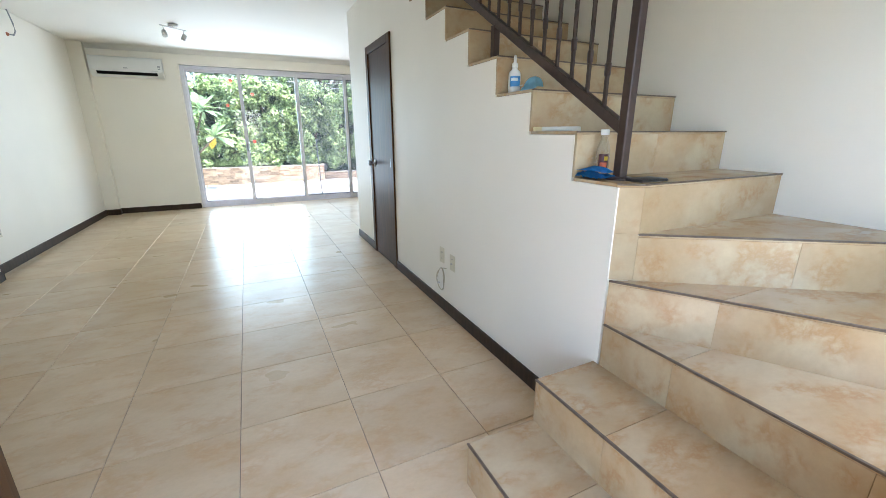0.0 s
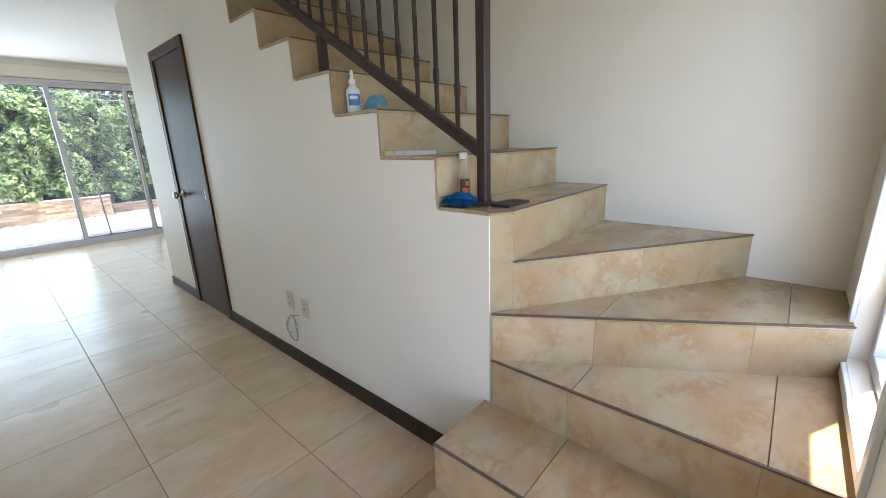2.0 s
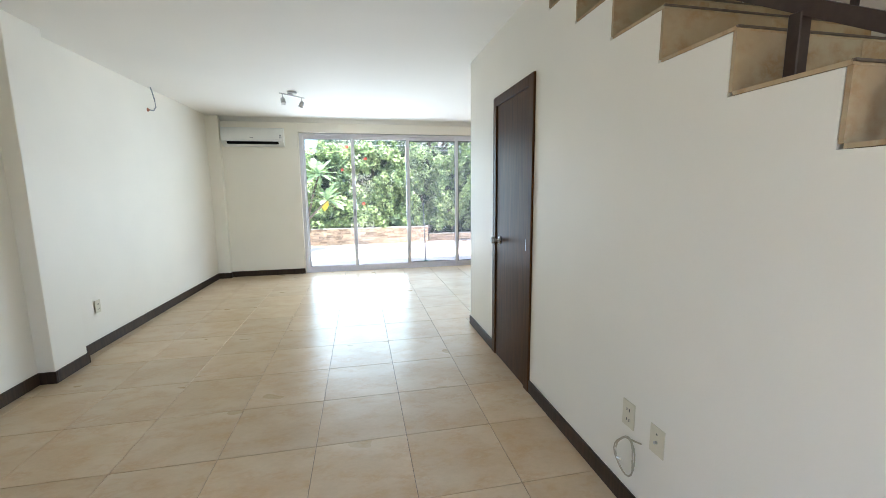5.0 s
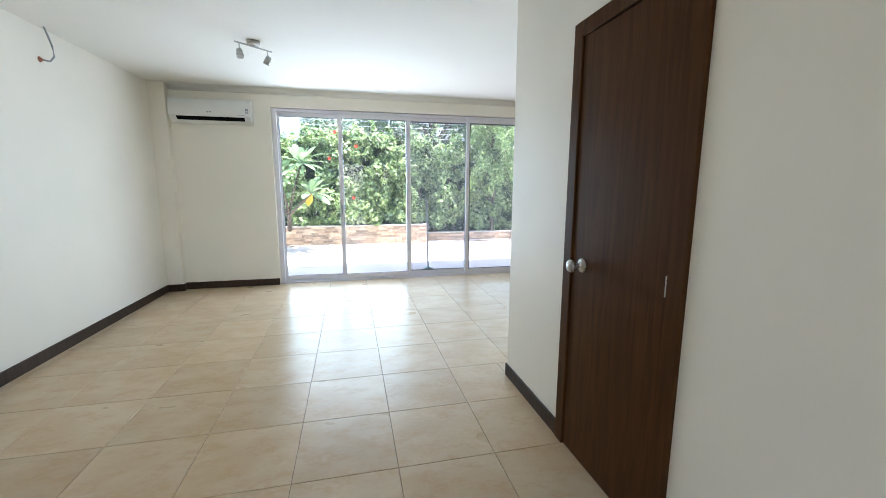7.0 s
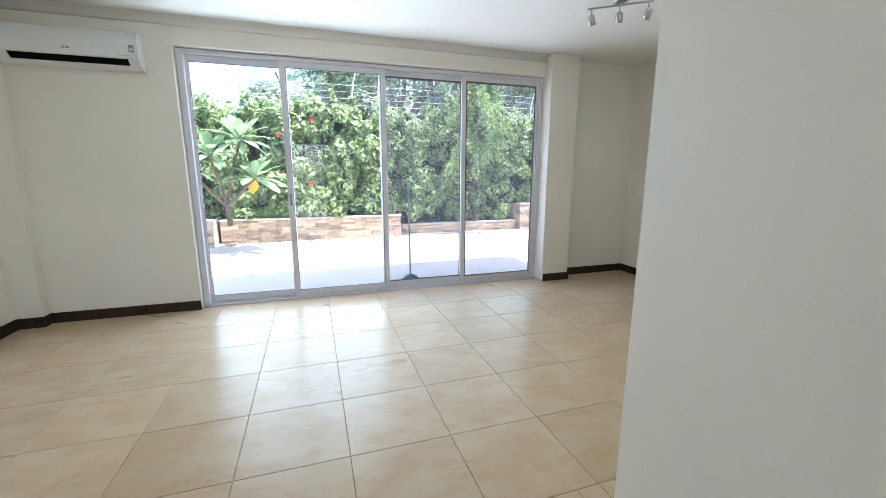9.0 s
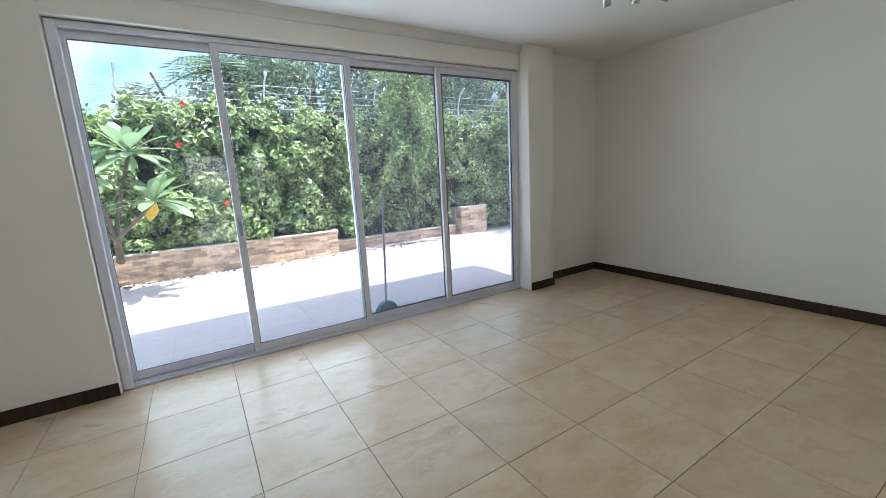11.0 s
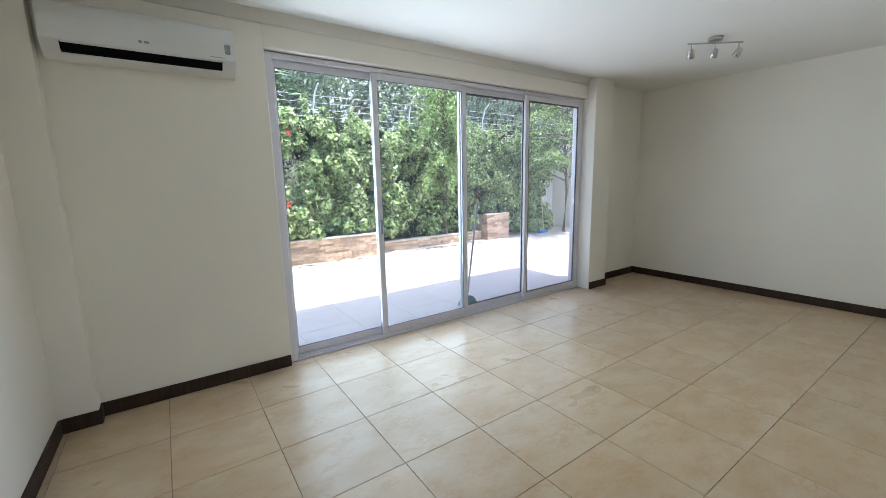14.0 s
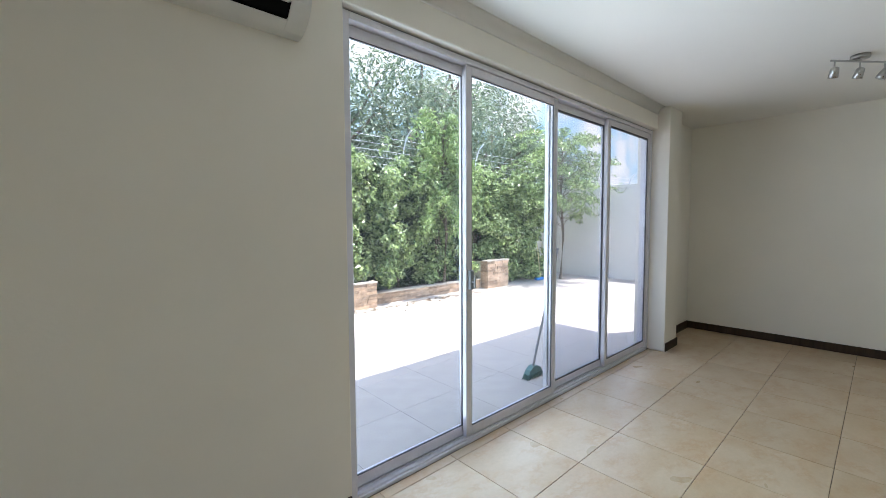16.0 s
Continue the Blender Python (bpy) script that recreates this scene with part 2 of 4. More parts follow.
CLAD = material("stone_cladding", (0.46, 0.32, 0.215), 0.8, spread=0.3, scale=14, bump=0.3, bump_scale=60, vary=0.42)
COPING = material("planter_coping", (0.52, 0.46, 0.38), 0.8, spread=0.2, scale=9, bump=0.2, bump_scale=40)
LEAF = leaf_material("hedge_leaf", (0.045, 0.09, 0.02), (0.54, 0.66, 0.28), 0.3)
# hedge leaf darkened in its colour, for the shade inside the hedge
LEAF_SHADED = leaf_material("shaded_leaf", (0.03, 0.055, 0.018), (0.06, 0.10, 0.03), 0.5)
LEAF_SOFT = leaf_material("soft_leaf", (0.12, 0.20, 0.06), (0.46, 0.58, 0.22), 0.3)
LEAF_BIG = leaf_material("broad_leaf", (0.20, 0.31, 0.15), (0.38, 0.49, 0.28), 0.3)
LEAF_FAR = leaf_material("far_leaf", (0.08, 0.12, 0.065), (0.29, 0.34, 0.21), 0.4)
PALM = leaf_material("palm_leaf", (0.05, 0.10, 0.04), (0.10, 0.17, 0.07), 0.5)
DRY = material("dry_leaf", (0.16, 0.10, 0.05), 0.8, spread=0.3, scale=9)
BARK = material("bark", (0.16, 0.12, 0.085), 0.9, spread=0.4, scale=20, bump=0.5, bump_scale=40)
PETAL = material("red_petal", (0.70, 0.07, 0.035), 0.6, spread=0.2, scale=30)
YELLOW = material("yellow_leaf", (0.62, 0.42, 0.03), 0.5, spread=0.2, scale=30)
BLUE = material("blue_cloth", (0.02, 0.20, 0.50), 0.9, spread=0.25, scale=30, bump=0.3, bump_scale=200)
PALE_BLUE = material("pale_blue_cloth", (0.34, 0.66, 0.84), 0.9, spread=0.15, scale=30, bump=0.3, bump_scale=200)
LABEL_BLUE = material("label_blue", (0.05, 0.25, 0.55), 0.45, spread=0.3, scale=60)
LABEL_DARK = material("label_dark", (0.10, 0.03, 0.03), 0.4, spread=0.2, scale=60)
LABEL_RED = material("label_red", (0.60, 0.12, 0.05), 0.4)
PET = glass_material("clear_bottle", (0.97, 0.98, 0.98), 0.08)
SPONGE = material("white_sponge", (0.74, 0.72, 0.64), 0.95, spread=0.1, scale=30, bump=0.4, bump_scale=150)
SPONGE_Y = material("yellow_sponge", (0.72, 0.62, 0.36), 0.95, spread=0.1, scale=30, bump=0.4, bump_scale=150)
PHONE = material("phone_shell", (0.025, 0.022, 0.022), 0.35, spread=0.2, scale=20)
GREEN_BROOM = material("green_plastic", (0.10, 0.21, 0.19), 0.55, spread=0.15, scale=40)
BLUE_PLASTIC = material("blue_plastic", (0.03, 0.22, 0.60), 0.5)



def sky_sheet():
    """Pale blue distance with soft white clouds, glowing by itself."""
    m = bpy.data.materials.new("sky_distance")
    m.use_nodes = True
    n, l = m.node_tree.nodes, m.node_tree.links
    n.remove(n["Principled BSDF"])
    co, t, r, mix, em = (n.new("ShaderNode" + k) for k in ("TexCoord", "TexNoise", "MapRange", "Mix", "Emission"))
    t.inputs["Scale"].default_value, t.inputs["Detail"].default_value = 0.035, 7
    r.inputs[1].default_value, r.inputs[2].default_value = 0.34, 0.58
    mix.data_type = "RGBA"
    mix.inputs[6].default_value, mix.inputs[7].default_value = (0.40, 0.70, 0.93, 1), (1.0, 1.0, 1.0, 1)
    em.inputs["Strength"].default_value = 0.25
    l.new(co.outputs["Object"], t.inputs["Vector"])
    l.new(t.outputs[0], r.inputs[0])
    l.new(r.outputs[0], mix.inputs[0])
    l.new(mix.outputs[2], em.inputs[0])
    l.new(em.outputs[0], n["Material Output"].inputs["Surface"])
    return m


SKY_SHEET = sky_sheet()

# ---- mesh helpers ----
def mesh_object(name, bm, mat, parent=None, label="", smooth=False):
    bmesh.ops.recalc_face_normals(bm, faces=bm.faces)
    me = bpy.data.meshes.new(name)
    bm.to_mesh(me)
    bm.free()
    for mt in (mat if isinstance(mat, (list, tuple)) else [mat]):
        me.materials.append(mt)
    if smooth:
        for p in me.polygons:
            p.use_smooth = True
    ob = new(name, me)
    if parent is not None:
        ob.parent = parent
    if label:
        ob["label"] = label
    return ob


def part(name, bm, mat, parent, label="", smooth=False):
    return mesh_object(name, bm, mat, parent, label, smooth)


def thing(name, label, category, place=(0, 0, 0), turn=0, group="", kind=""):
    ob = new(name)
    ob.empty_display_size = 0.1
    ob.matrix_world = pose(*place, 0, 0, turn)
    return tagged(ob, label, category, group, kind)


def box(x0, y0, z0, x1, y1, z1, bevel=0.0, seg=2, bm=None):
    out = bm or bmesh.new()
    r = bmesh.ops.create_cube(out, size=1.0)
    vs = r["verts"]
    for v in vs:
        v.co = Vector(((x0 + x1) / 2 + v.co.x * (x1 - x0), (y0 + y1) / 2 + v.co.y * (y1 - y0), (z0 + z1) / 2 + v.co.z * (z1 - z0)))
    if bevel:
        es = {e for v in vs for e in v.link_edges}
        bmesh.ops.bevel(out, geom=list(es), offset=bevel, segments=seg, affect="EDGES", profile=0.5)
    return out


def prism(points, z0, z1, bm=None, axis="z"):
    """A flat polygon drawn out along an axis: z from (x, y), x from (y, z), y from (x, z)."""
    out = bm or bmesh.new()
    put = {"z": lambda a, b, c: (a, b, c), "x": lambda a, b, c: (c, a, b), "y": lambda a, b, c: (a, c, b)}[axis]
    lo = [out.verts.new(put(a, b, z0)) for a, b in points]
    hi = [out.verts.new(put(a, b, z1)) for a, b in points]
    out.faces.new(lo[::-1])
    out.faces.new(hi)
    for i in range(len(points)):
        j = (i + 1) % len(points)
        out.faces.new((lo[i], lo[j], hi[j], hi[i]))
    return out


def rod(a, b, r0, r1=None, sides=10, bm=None):
    out = bm or bmesh.new()
    a, b = Vector(a), Vector(b)
    r1 = r0 if r1 is None else r1
    m = Matrix.Translation((a + b) / 2) @ (b - a).to_track_quat("Z", "Y").to_matrix().to_4x4()
    bmesh.ops.create_cone(out, cap_ends=True, segments=sides, radius1=r0, radius2=r1, depth=(b - a).length, matrix=m)
    return out


def tube(points, r, sides=8, bm=None):
    """A bent tube through points with rounded joints."""
    out = bm or bmesh.new()
    ps = [Vector(p) for p in points]
    rings = []
    for i, p in enumerate(ps):
        d = (ps[min(i + 1, len(ps) - 1)] - ps[max(i - 1, 0)]).normalized()
        q = d.to_track_quat("Z", "Y")
        rad = r(i / (len(ps) - 1)) if callable(r) else r
        rings.append([out.verts.new(p + q @ Vector((rad * math.cos(k * math.tau / sides), rad * math.sin(k * math.tau / sides), 0))) for k in range(sides)])
    for u, w in zip(rings, rings[1:]):
        for k in range(sides):
            out.faces.new((u[k], u[(k + 1) % sides], w[(k + 1) % sides], w[k]))
    out.faces.new(rings[0][::-1])
    out.faces.new(rings[-1])
    return out


def lathe(profile, sides=20, bm=None, at=(0, 0, 0)):
    out = bm or bmesh.new()
    rings = [[out.verts.new((at[0] + r * math.cos(k * math.tau / sides), at[1] + r * math.sin(k * math.tau / sides), at[2] + z)) for k in range(sides)] for r, z in profile]
    for u, w in zip(rings, rings[1:]):
        for k in range(sides):
            out.faces.new((u[k], u[(k + 1) % sides], w[(k + 1) % sides], w[k]))
    out.faces.new(rings[0][::-1])
    out.faces.new(rings[-1])
    return out


def structure(name, bm, mat, label, category):
    return tagged(mesh_object(name, bm, mat), label, category, kind="structure")


# ---- plan ----
H = 2.61            # ceiling
WX = 1.20           # stair wall
FX = 2.18           # far stair wall
LX = -2.28          # long wall
EX = 4.17           # end wall of the recess
WY = 8.18           # glazing
WN = 8.125          # face of the wall round the glazing
FY = -0.10          # entrance wall
R = 0.186           # rise of a step
RUN = 0.304

NX = -2.22          # the long wall closes in slightly towards the glass

# walls
structure("wall_west", prism([(LX - 0.15, FY - 0.15), (LX, FY - 0.15), (LX, 4.5), (NX, WY + 0.15), (LX - 0.15, WY + 0.15)], 0, H), PAINT, "long plain wall in warm white paint", "wall")
structure("pilaster_west", box(LX - 0.01, 4.31, 0, -2.17, 4.67, H, 0.006), PAINT, "shallow white pilaster on the long wall", "pilaster")
structure("pilaster_corner", box(LX - 0.01, 8.03, 0, -2.04, WY + 0.02, H, 0.006), PAINT, "narrow white corner column", "pilaster")
north = box(LX, WN, 0, -0.866, WY + 0.15, H, 0.006)
box(-0.872, WN, 2.388, 2.83, WY + 0.15, H, 0.010, 3, bm=north)
structure("wall_north", north, PAINT, "white wall round the sliding glass doors", "wall")
structure("pier_north", box(2.83, 8.005, 0, 3.19, WY + 0.15, H, 0.006), PAINT, "white pier beside the glass doors", "pier")
structure("wall_recess", box(3.19, 8.19, 0, EX, WY + 0.15, H), PAINT, "plain white recess wall", "wall")
structure("wall_east", box(EX, 4.78, 0, EX + 0.15, WY + 0.15, H), PAINT, "plain white end wall", "wall")
structure("wall_return", box(WX + 0.12, 4.78, 0, EX, 4.895, H), PAINT, "white wall returning behind the stairs", "wall")
saw = [(0.88, 0), (3.40, 0), (3.40, 2.12), (4.165, 2.12), (4.165, 0), (4.895, 0), (4.895, H), (3.252, H)]
for k in range(13, 5, -1):
    y1 = 1.11 + RUN * (k - 6)
    y0 = 1.11 + RUN * (k - 7) if k > 6 else 0.88
    saw += [(y1 + 0.014, k * R - 0.014), (y0 + 0.014 if k > 6 else y0, k * R - 0.014)]
structure("wall_stair", prism(saw, WX, WX + 0.12, axis="x"), PAINT, "white wall under the stairs with a stepped top", "wall")
structure("wall_stairwell", box(FX, FY - 0.15, 0, FX + 0.15, 4.78, 5.3), PAINT, "tall white wall beside the stairs", "wall")
south = box(LX, FY - 0.15, 0, -0.30, FY, H)
box(-0.30, FY - 0.15, 2.1, 0.60, FY, H, bm=south)
box(0.60, FY - 0.15, 0, 1.22, FY, H, bm=south)
box(1.22, FY - 0.15, 0, 1.84, FY, 0.62, bm=south)
box(1.22, FY - 0.15, 2.2, 1.84, FY, H, bm=south)
box(1.84, FY - 0.15, 0, FX, FY, H, bm=south)
structure("wall_south", south, PAINT, "white entrance wall with a doorway and a narrow window", "wall")
structure("wall_south_upper", box(1.226, FY - 0.15, H, FX, FY + 0.10, 5.3), PAINT, "white upper stairwell wall with a beam edge", "wall")
structure("wall_upper", box(WX - 0.1, FY - 0.15, H + 0.2, 1.225, 4.77, 5.3), PAINT, "white upper wall of the stairwell", "wall")
structure("wall_upper_end", box(1.226, 4.6, H, FX, 4.77, 5.3), PAINT, "white wall at the head of the stairs", "wall")
structure("ceiling", box(LX - 0.15, FY - 0.15, H, 1.225, WY + 0.15, H + 0.2), CEIL, "smooth white plaster ceiling", "ceiling")
structure("ceiling_recess", box(1.225, 4.78, H, EX + 0.15, WY + 0.15, H + 0.2), CEIL, "smooth white plaster ceiling", "ceiling")
structure("ceiling_stairwell", box(WX - 0.12, FY - 0.15, 5.3, FX + 0.15, 4.88, 5.45), CEIL, "white ceiling high over the stairs", "ceiling")
upper = box(LX - 0.15, 7.6, H + 0.2, EX + 0.15, WY + 0.15, 5.45)
structure("facade_upper", upper, OUTER, "painted upper storey wall over the glass doors", "facade")
structure("roof_eave", box(LX - 0.6, FY - 0.27, 5.45, EX + 0.6, 8.93, 5.6, 0.01), OUTER, "flat roof slab with an overhang", "roof")

def cove(x0, x1, y, way, r=0.07, steps=8):
    """A hollow plaster fillet between a wall and the ceiling, running along x; way is +1 or -1 into the room."""
    bm = bmesh.new()
    rows = []
    for k in range(steps + 1):
        a = k / steps * math.pi / 2
        yy, zz = y + way * r * (1 - math.cos(a)), H - r * (1 - math.sin(a))
        rows.append((bm.verts.new((x0, yy, zz)), bm.verts.new((x1, yy, zz))))
    back = (bm.verts.new((x0, y - way * 0.004, H + 0.004)), bm.verts.new((x1, y - way * 0.004, H + 0.004)))
    for p, q in zip(rows, rows[1:]):
        bm.faces.new((p[0], p[1], q[1], q[0]))
    bm.faces.new((rows[-1][0], rows[-1][1], back[1], back[0]))
    bm.faces.new((back[0], back[1], rows[0][1], rows[0][0]))
    for e in (0, 1):
        bm.faces.new([p[e] for p in rows] + [back[e]])
    bmesh.ops.recalc_face_normals(bm, faces=bm.faces)
    ob = tagged(mesh_object("cove", bm, CEIL, smooth=True), "soft plaster cove under the ceiling", "cove", kind="structure")
    for f in ob.data.polygons[steps:]:
        f.use_smooth = False
    return ob


cove(-2.04, 2.84, WN, -1)

# ---- floor ----
structure("floor", box(LX - 0.15, FY - 0.15, -0.12, EX + 0.15, WY + 0.15, -0.004), GROUT, "floor of cream travertine-look tiles with dark joints", "floor")


def baseboard(x0, y0, x1, y1):
    structure("baseboard", box(x0, y0, 0.0, x1, y1, 0.092, 0.003, 1), SKIRT, "dark brown wooden baseboard", "baseboard")


baseboard(LX, FY, LX + 0.012, 4.31)
baseboard(LX, 4.298, -2.158, 4.31)
baseboard(-2.17, 4.31, -2.158, 4.67)
baseboard(LX, 4.67, -2.158, 4.682)
structure("baseboard", prism([(LX - 0.005, 4.682), (LX + 0.017, 4.682), (NX + 0.008, 8.018), (NX - 0.01, 8.018)], 0.0, 0.092), SKIRT, "dark brown wooden baseboard", "baseboard")
baseboard(NX, 8.018, -2.028, 8.03)
baseboard(-2.04, 8.03, -2.028, WN - 0.012)
baseboard(-2.04, WN - 0.012, -0.872, WN)
baseboard(2.84, 7.993, 3.202, 8.005)
baseboard(3.19, 8.005, 3.202, 8.19)
baseboard(3.202, 8.178, EX - 0.012, 8.19)
baseboard(EX - 0.012, 4.907, EX, 8.19)
baseboard(WX, 4.895, EX - 0.012, 4.907)
baseboard(WX - 0.012, 4.165, WX, 4.907)
baseboard(WX - 0.012, 0.90, WX, 3.40)

# ---- stairs ----
stairs = thing("staircase", "winding staircase clad in cream stone-look tiles with dark nosings", "staircase", kind="structure")
T = 0.012


def clip_y(poly, lo, hi):
    for keep, lim in ((1, lo), (-1, hi)):
        out = []
        for i, a in enumerate(poly):
            b = poly[(i + 1) % len(poly)]
            ia, ib = (a[1] - lim) * keep >= 0, (b[1] - lim) * keep >= 0
            if ia:
                out.append(a)
            if ia != ib:
                t = (lim - a[1]) / (b[1] - a[1])
                out.append((a[0] + t * (b[0] - a[0]), lim))
        poly = out
        if not poly:
            return poly
    return poly


def tread(poly, z, cuts):
    for lo, hi in zip(cuts, cuts[1:]):
        p = clip_y(poly, lo + 0.0015, hi - 0.0015)
        if len(p) > 2:
            part("tread_tile", prism(p, z - T, z), STEP, stairs)


def upright(a, b, z0, z1, splits, nosed=True):
    """A riser of tiles and its nosing between two plan points."""
    a, b = Vector((*a, 0)), Vector((*b, 0))
    d = (b - a).normalized()
    back = Vector((-d.y, d.x, 0)) * T
    marks = [0.0] + [s for s in splits if 0.03 < s < (b - a).length - 0.03] + [(b - a).length]
    for s, e in zip(marks, marks[1:]):
        p, q = a + d * (s + 0.0006), a + d * (e - 0.0006)
        part("riser_tile", prism([(p.x, p.y), (q.x, q.y), (q.x + back.x, q.y + back.y), (p.x + back.x, p.y + back.y)], z0, z1 - T - 0.001), STEP, stairs)
    if not nosed:
        return
    o = back * (-0.35)
    p, q = a + o, b + o
    part("nosing", prism([(p.x, p.y), (q.x, q.y), (q.x + back.x * 0.8, q.y + back.y * 0.8), (p.x + back.x * 0.8, p.y + back.y * 0.8)], z1 - 0.0055, z1 + 0.0008), NOSE, stairs)


CUT = [FY, 0.06, 0.56, 0.95]
LOW, CORE = 0.90, 0.88
# solid body of the steps
body = prism([(0.612, FY), (FX, FY), (FX, CORE), (0.612, CORE)], 0, R - T)
prism([(0.912, FY), (FX, FY), (FX, CORE), (0.912, CORE)], R - T, 2 * R - T, bm=body)
prism([(1.212, FY), (FX, FY), (FX, 0.87), (1.212, 0.87)], 2 * R - T, 3 * R - T, bm=body)
prism([(1.80 + T, FY), (FX, FY), (FX, 0.86), (1.21, 0.86)], 3 * R - T, 4 * R - T, bm=body)
prism([(FX, 0.21 + T), (FX, 0.84), (1.29, 0.84)], 4 * R - T, 5 * R - T, bm=body)
for k in range(6, 16):
    y0 = 1.11 + RUN * (k - 7) + T if k > 6 else 0.83 + T
    prism([(WX + 0.12, y0), (FX, y0), (FX, 4.6), (WX + 0.12, 4.6)], max((k - 1) * R, 0.2 + (k - 6) * R * 0.4) - T, k * R - T, bm=body)
part("stair_body", body, STEP, stairs)
tread([(0.6, FY), (0.9, FY), (0.9, LOW), (0.6, LOW)], R, CUT)
upright((0.6, LOW), (0.6, FY), 0, R, [0.34, 0.84])
tread([(0.9, FY), (1.2, FY), (1.2, LOW), (0.9, LOW)], 2 * R, CUT)
upright((0.9, LOW), (0.9, FY), R, 2 * R, [0.34, 0.84])
tread([(1.2, FY), (1.80, FY), (1.2, 0.87)], 3 * R, CUT)
upright((1.2, 0.87), (1.2, FY), 2 * R, 3 * R, [0.30, 0.80])
tread([(1.2, 0.87), (1.80, FY), (FX, FY), (FX, 0.21), (1.28, 0.83)], 4 * R, CUT)
upright((1.2, 0.87), (1.80, FY), 3 * R, 4 * R, [0.36, 0.86])
tread([(1.28, 0.83), (FX, 0.21), (FX, 0.83)], 5 * R, [0.0, 0.95])
upright((1.28, 0.83), (FX, 0.21), 4 * R, 5 * R, [0.55])
upright((1.28, 0.83), (FX, 0.83), 5 * R, 6 * R, [])
upright((WX, 0.885), (1.28, 0.83), 4 * R, 5 * R + T, [], False)
upright((WX, 0.885), (1.28, 0.83), 5 * R, 6 * R, [])
part("side_tile", prism([(0.602, 0), (0.9, 0), (0.9, R - T), (0.602, R - T)], LOW - T, LOW, axis="y"), STEP, stairs)
part("side_tile", prism([(0.902, 0), (WX - 0.002, 0), (WX - 0.002, 2 * R - T), (0.902, 2 * R - T)], LOW - T, LOW, axis="y"), STEP, stairs)
tread([(WX, 0.885), (1.28, 0.83), (FX, 0.83), (FX, 1.11), (WX, 1.11)], 6 * R, [0.8, 1.11])
for k in range(7, 15):
    y0 = 1.11 + RUN * (k - 7)
    upright((WX, y0), (FX, y0), (k - 1) * R, k * R, [0.48])
    tread([(WX, y0), (FX, y0), (FX, y0 + RUN), (WX, y0 + RUN)], k * R, [y0, y0 + RUN])
upright((WX + 0.13, 1.11 + RUN * 8), (FX, 1.11 + RUN * 8), 14 * R, 15 * R, [0.48])
tread([(WX + 0.01, 1.11 + RUN * 8), (FX, 1.11 + RUN * 8), (FX, 4.6), (WX + 0.01, 4.6)], 15 * R, [3.4, 4.6])

# ---- sliding glass doors ----
glazing = thing("window_1", "wide four-panel sliding glass door in pale grey aluminium", "sliding door", kind="structure")
GX = [-0.862, 0.01, 0.96, 1.86, 2.83]
YF = WY - 0.002
fr = box(GX[0], YF, 0.0, GX[0] + 0.055, YF + 0.10, 2.38, 0.003, 1)
box(GX[4] - 0.05, YF, 0.0, GX[4], YF + 0.10, 2.38, 0.003, 1, bm=fr)
box(GX[0] + 0.055, YF, 2.345, GX[4] - 0.05, YF + 0.10, 2.38, 0.003, 1, bm=fr)
part("window_frame", fr, ALU, glazing)
tr_ = box(GX[0] + 0.055, YF - 0.005, -0.003, GX[4] - 0.05, YF + 0.10, 0.018, 0.002, 1)
for o in (0.012, 0.05, 0.088):
    box(GX[0] + 0.055, YF + o - 0.006, 0.018, GX[4] - 0.05, YF + o, 0.03, bm=tr_)
part("sill_track", tr_, ALU, glazing, "grooved aluminium floor track")
# grey strip that paints the dark shadow line between lintel and frame
lip = box(GX[0] + 0.002, YF + 0.008, 2.379, GX[4] - 0.002, YF + 0.09, 2.387)
part("head_gap_shade", lip, GREY, glazing, "thin grey strip drawing the shadow gap over the frame")


def sash(x0, x1, y, dark):
    z0, z1, w = 0.032, 2.345, 0.05
    ob = box(x0, y, z0, x0 + w, y + 0.035, z1, 0.003, 1)
    box(x1 - w, y, z0, x1, y + 0.035, z1, 0.003, 1, bm=ob)
    box(x0 + w, y, z0, x1 - w, y + 0.035, z0 + 0.06, 0.003, 1, bm=ob)
    box(x0 + w, y, z1 - 0.055, x1 - w, y + 0.035, z1, 0.003, 1, bm=ob)
    s = part("sash", ob, ALU, glazing)
    pane = part("pane", box(x0 + w - 0.01, y + 0.015, z0 + 0.05, x1 - w + 0.01, y + 0.02, z1 - 0.045), SCREEN if dark else GLASS, s, "dusty screened pane" if dark else "")
    pane.visible_shadow = False
    seal = bmesh.new()
    g = 0.012 if dark else 0.004
    yy = y + 0.004
    box(x0 + w, yy, z0 + 0.06, x0 + w + g, yy + 0.01, z1 - 0.055, bm=seal)
    box(x1 - w - g, yy, z0 + 0.06, x1 - w, yy + 0.01, z1 - 0.055, bm=seal)
    box(x0 + w + g, yy, z0 + 0.06, x1 - w - g, yy + 0.01, z0 + 0.06 + g, bm=seal)
    box(x0 + w + g, yy, z1 - 0.055 - g * 1.5, x1 - w - g, yy + 0.01, z1 - 0.055, bm=seal)
    part("gasket", seal, ALU_DARK, s)
    return s


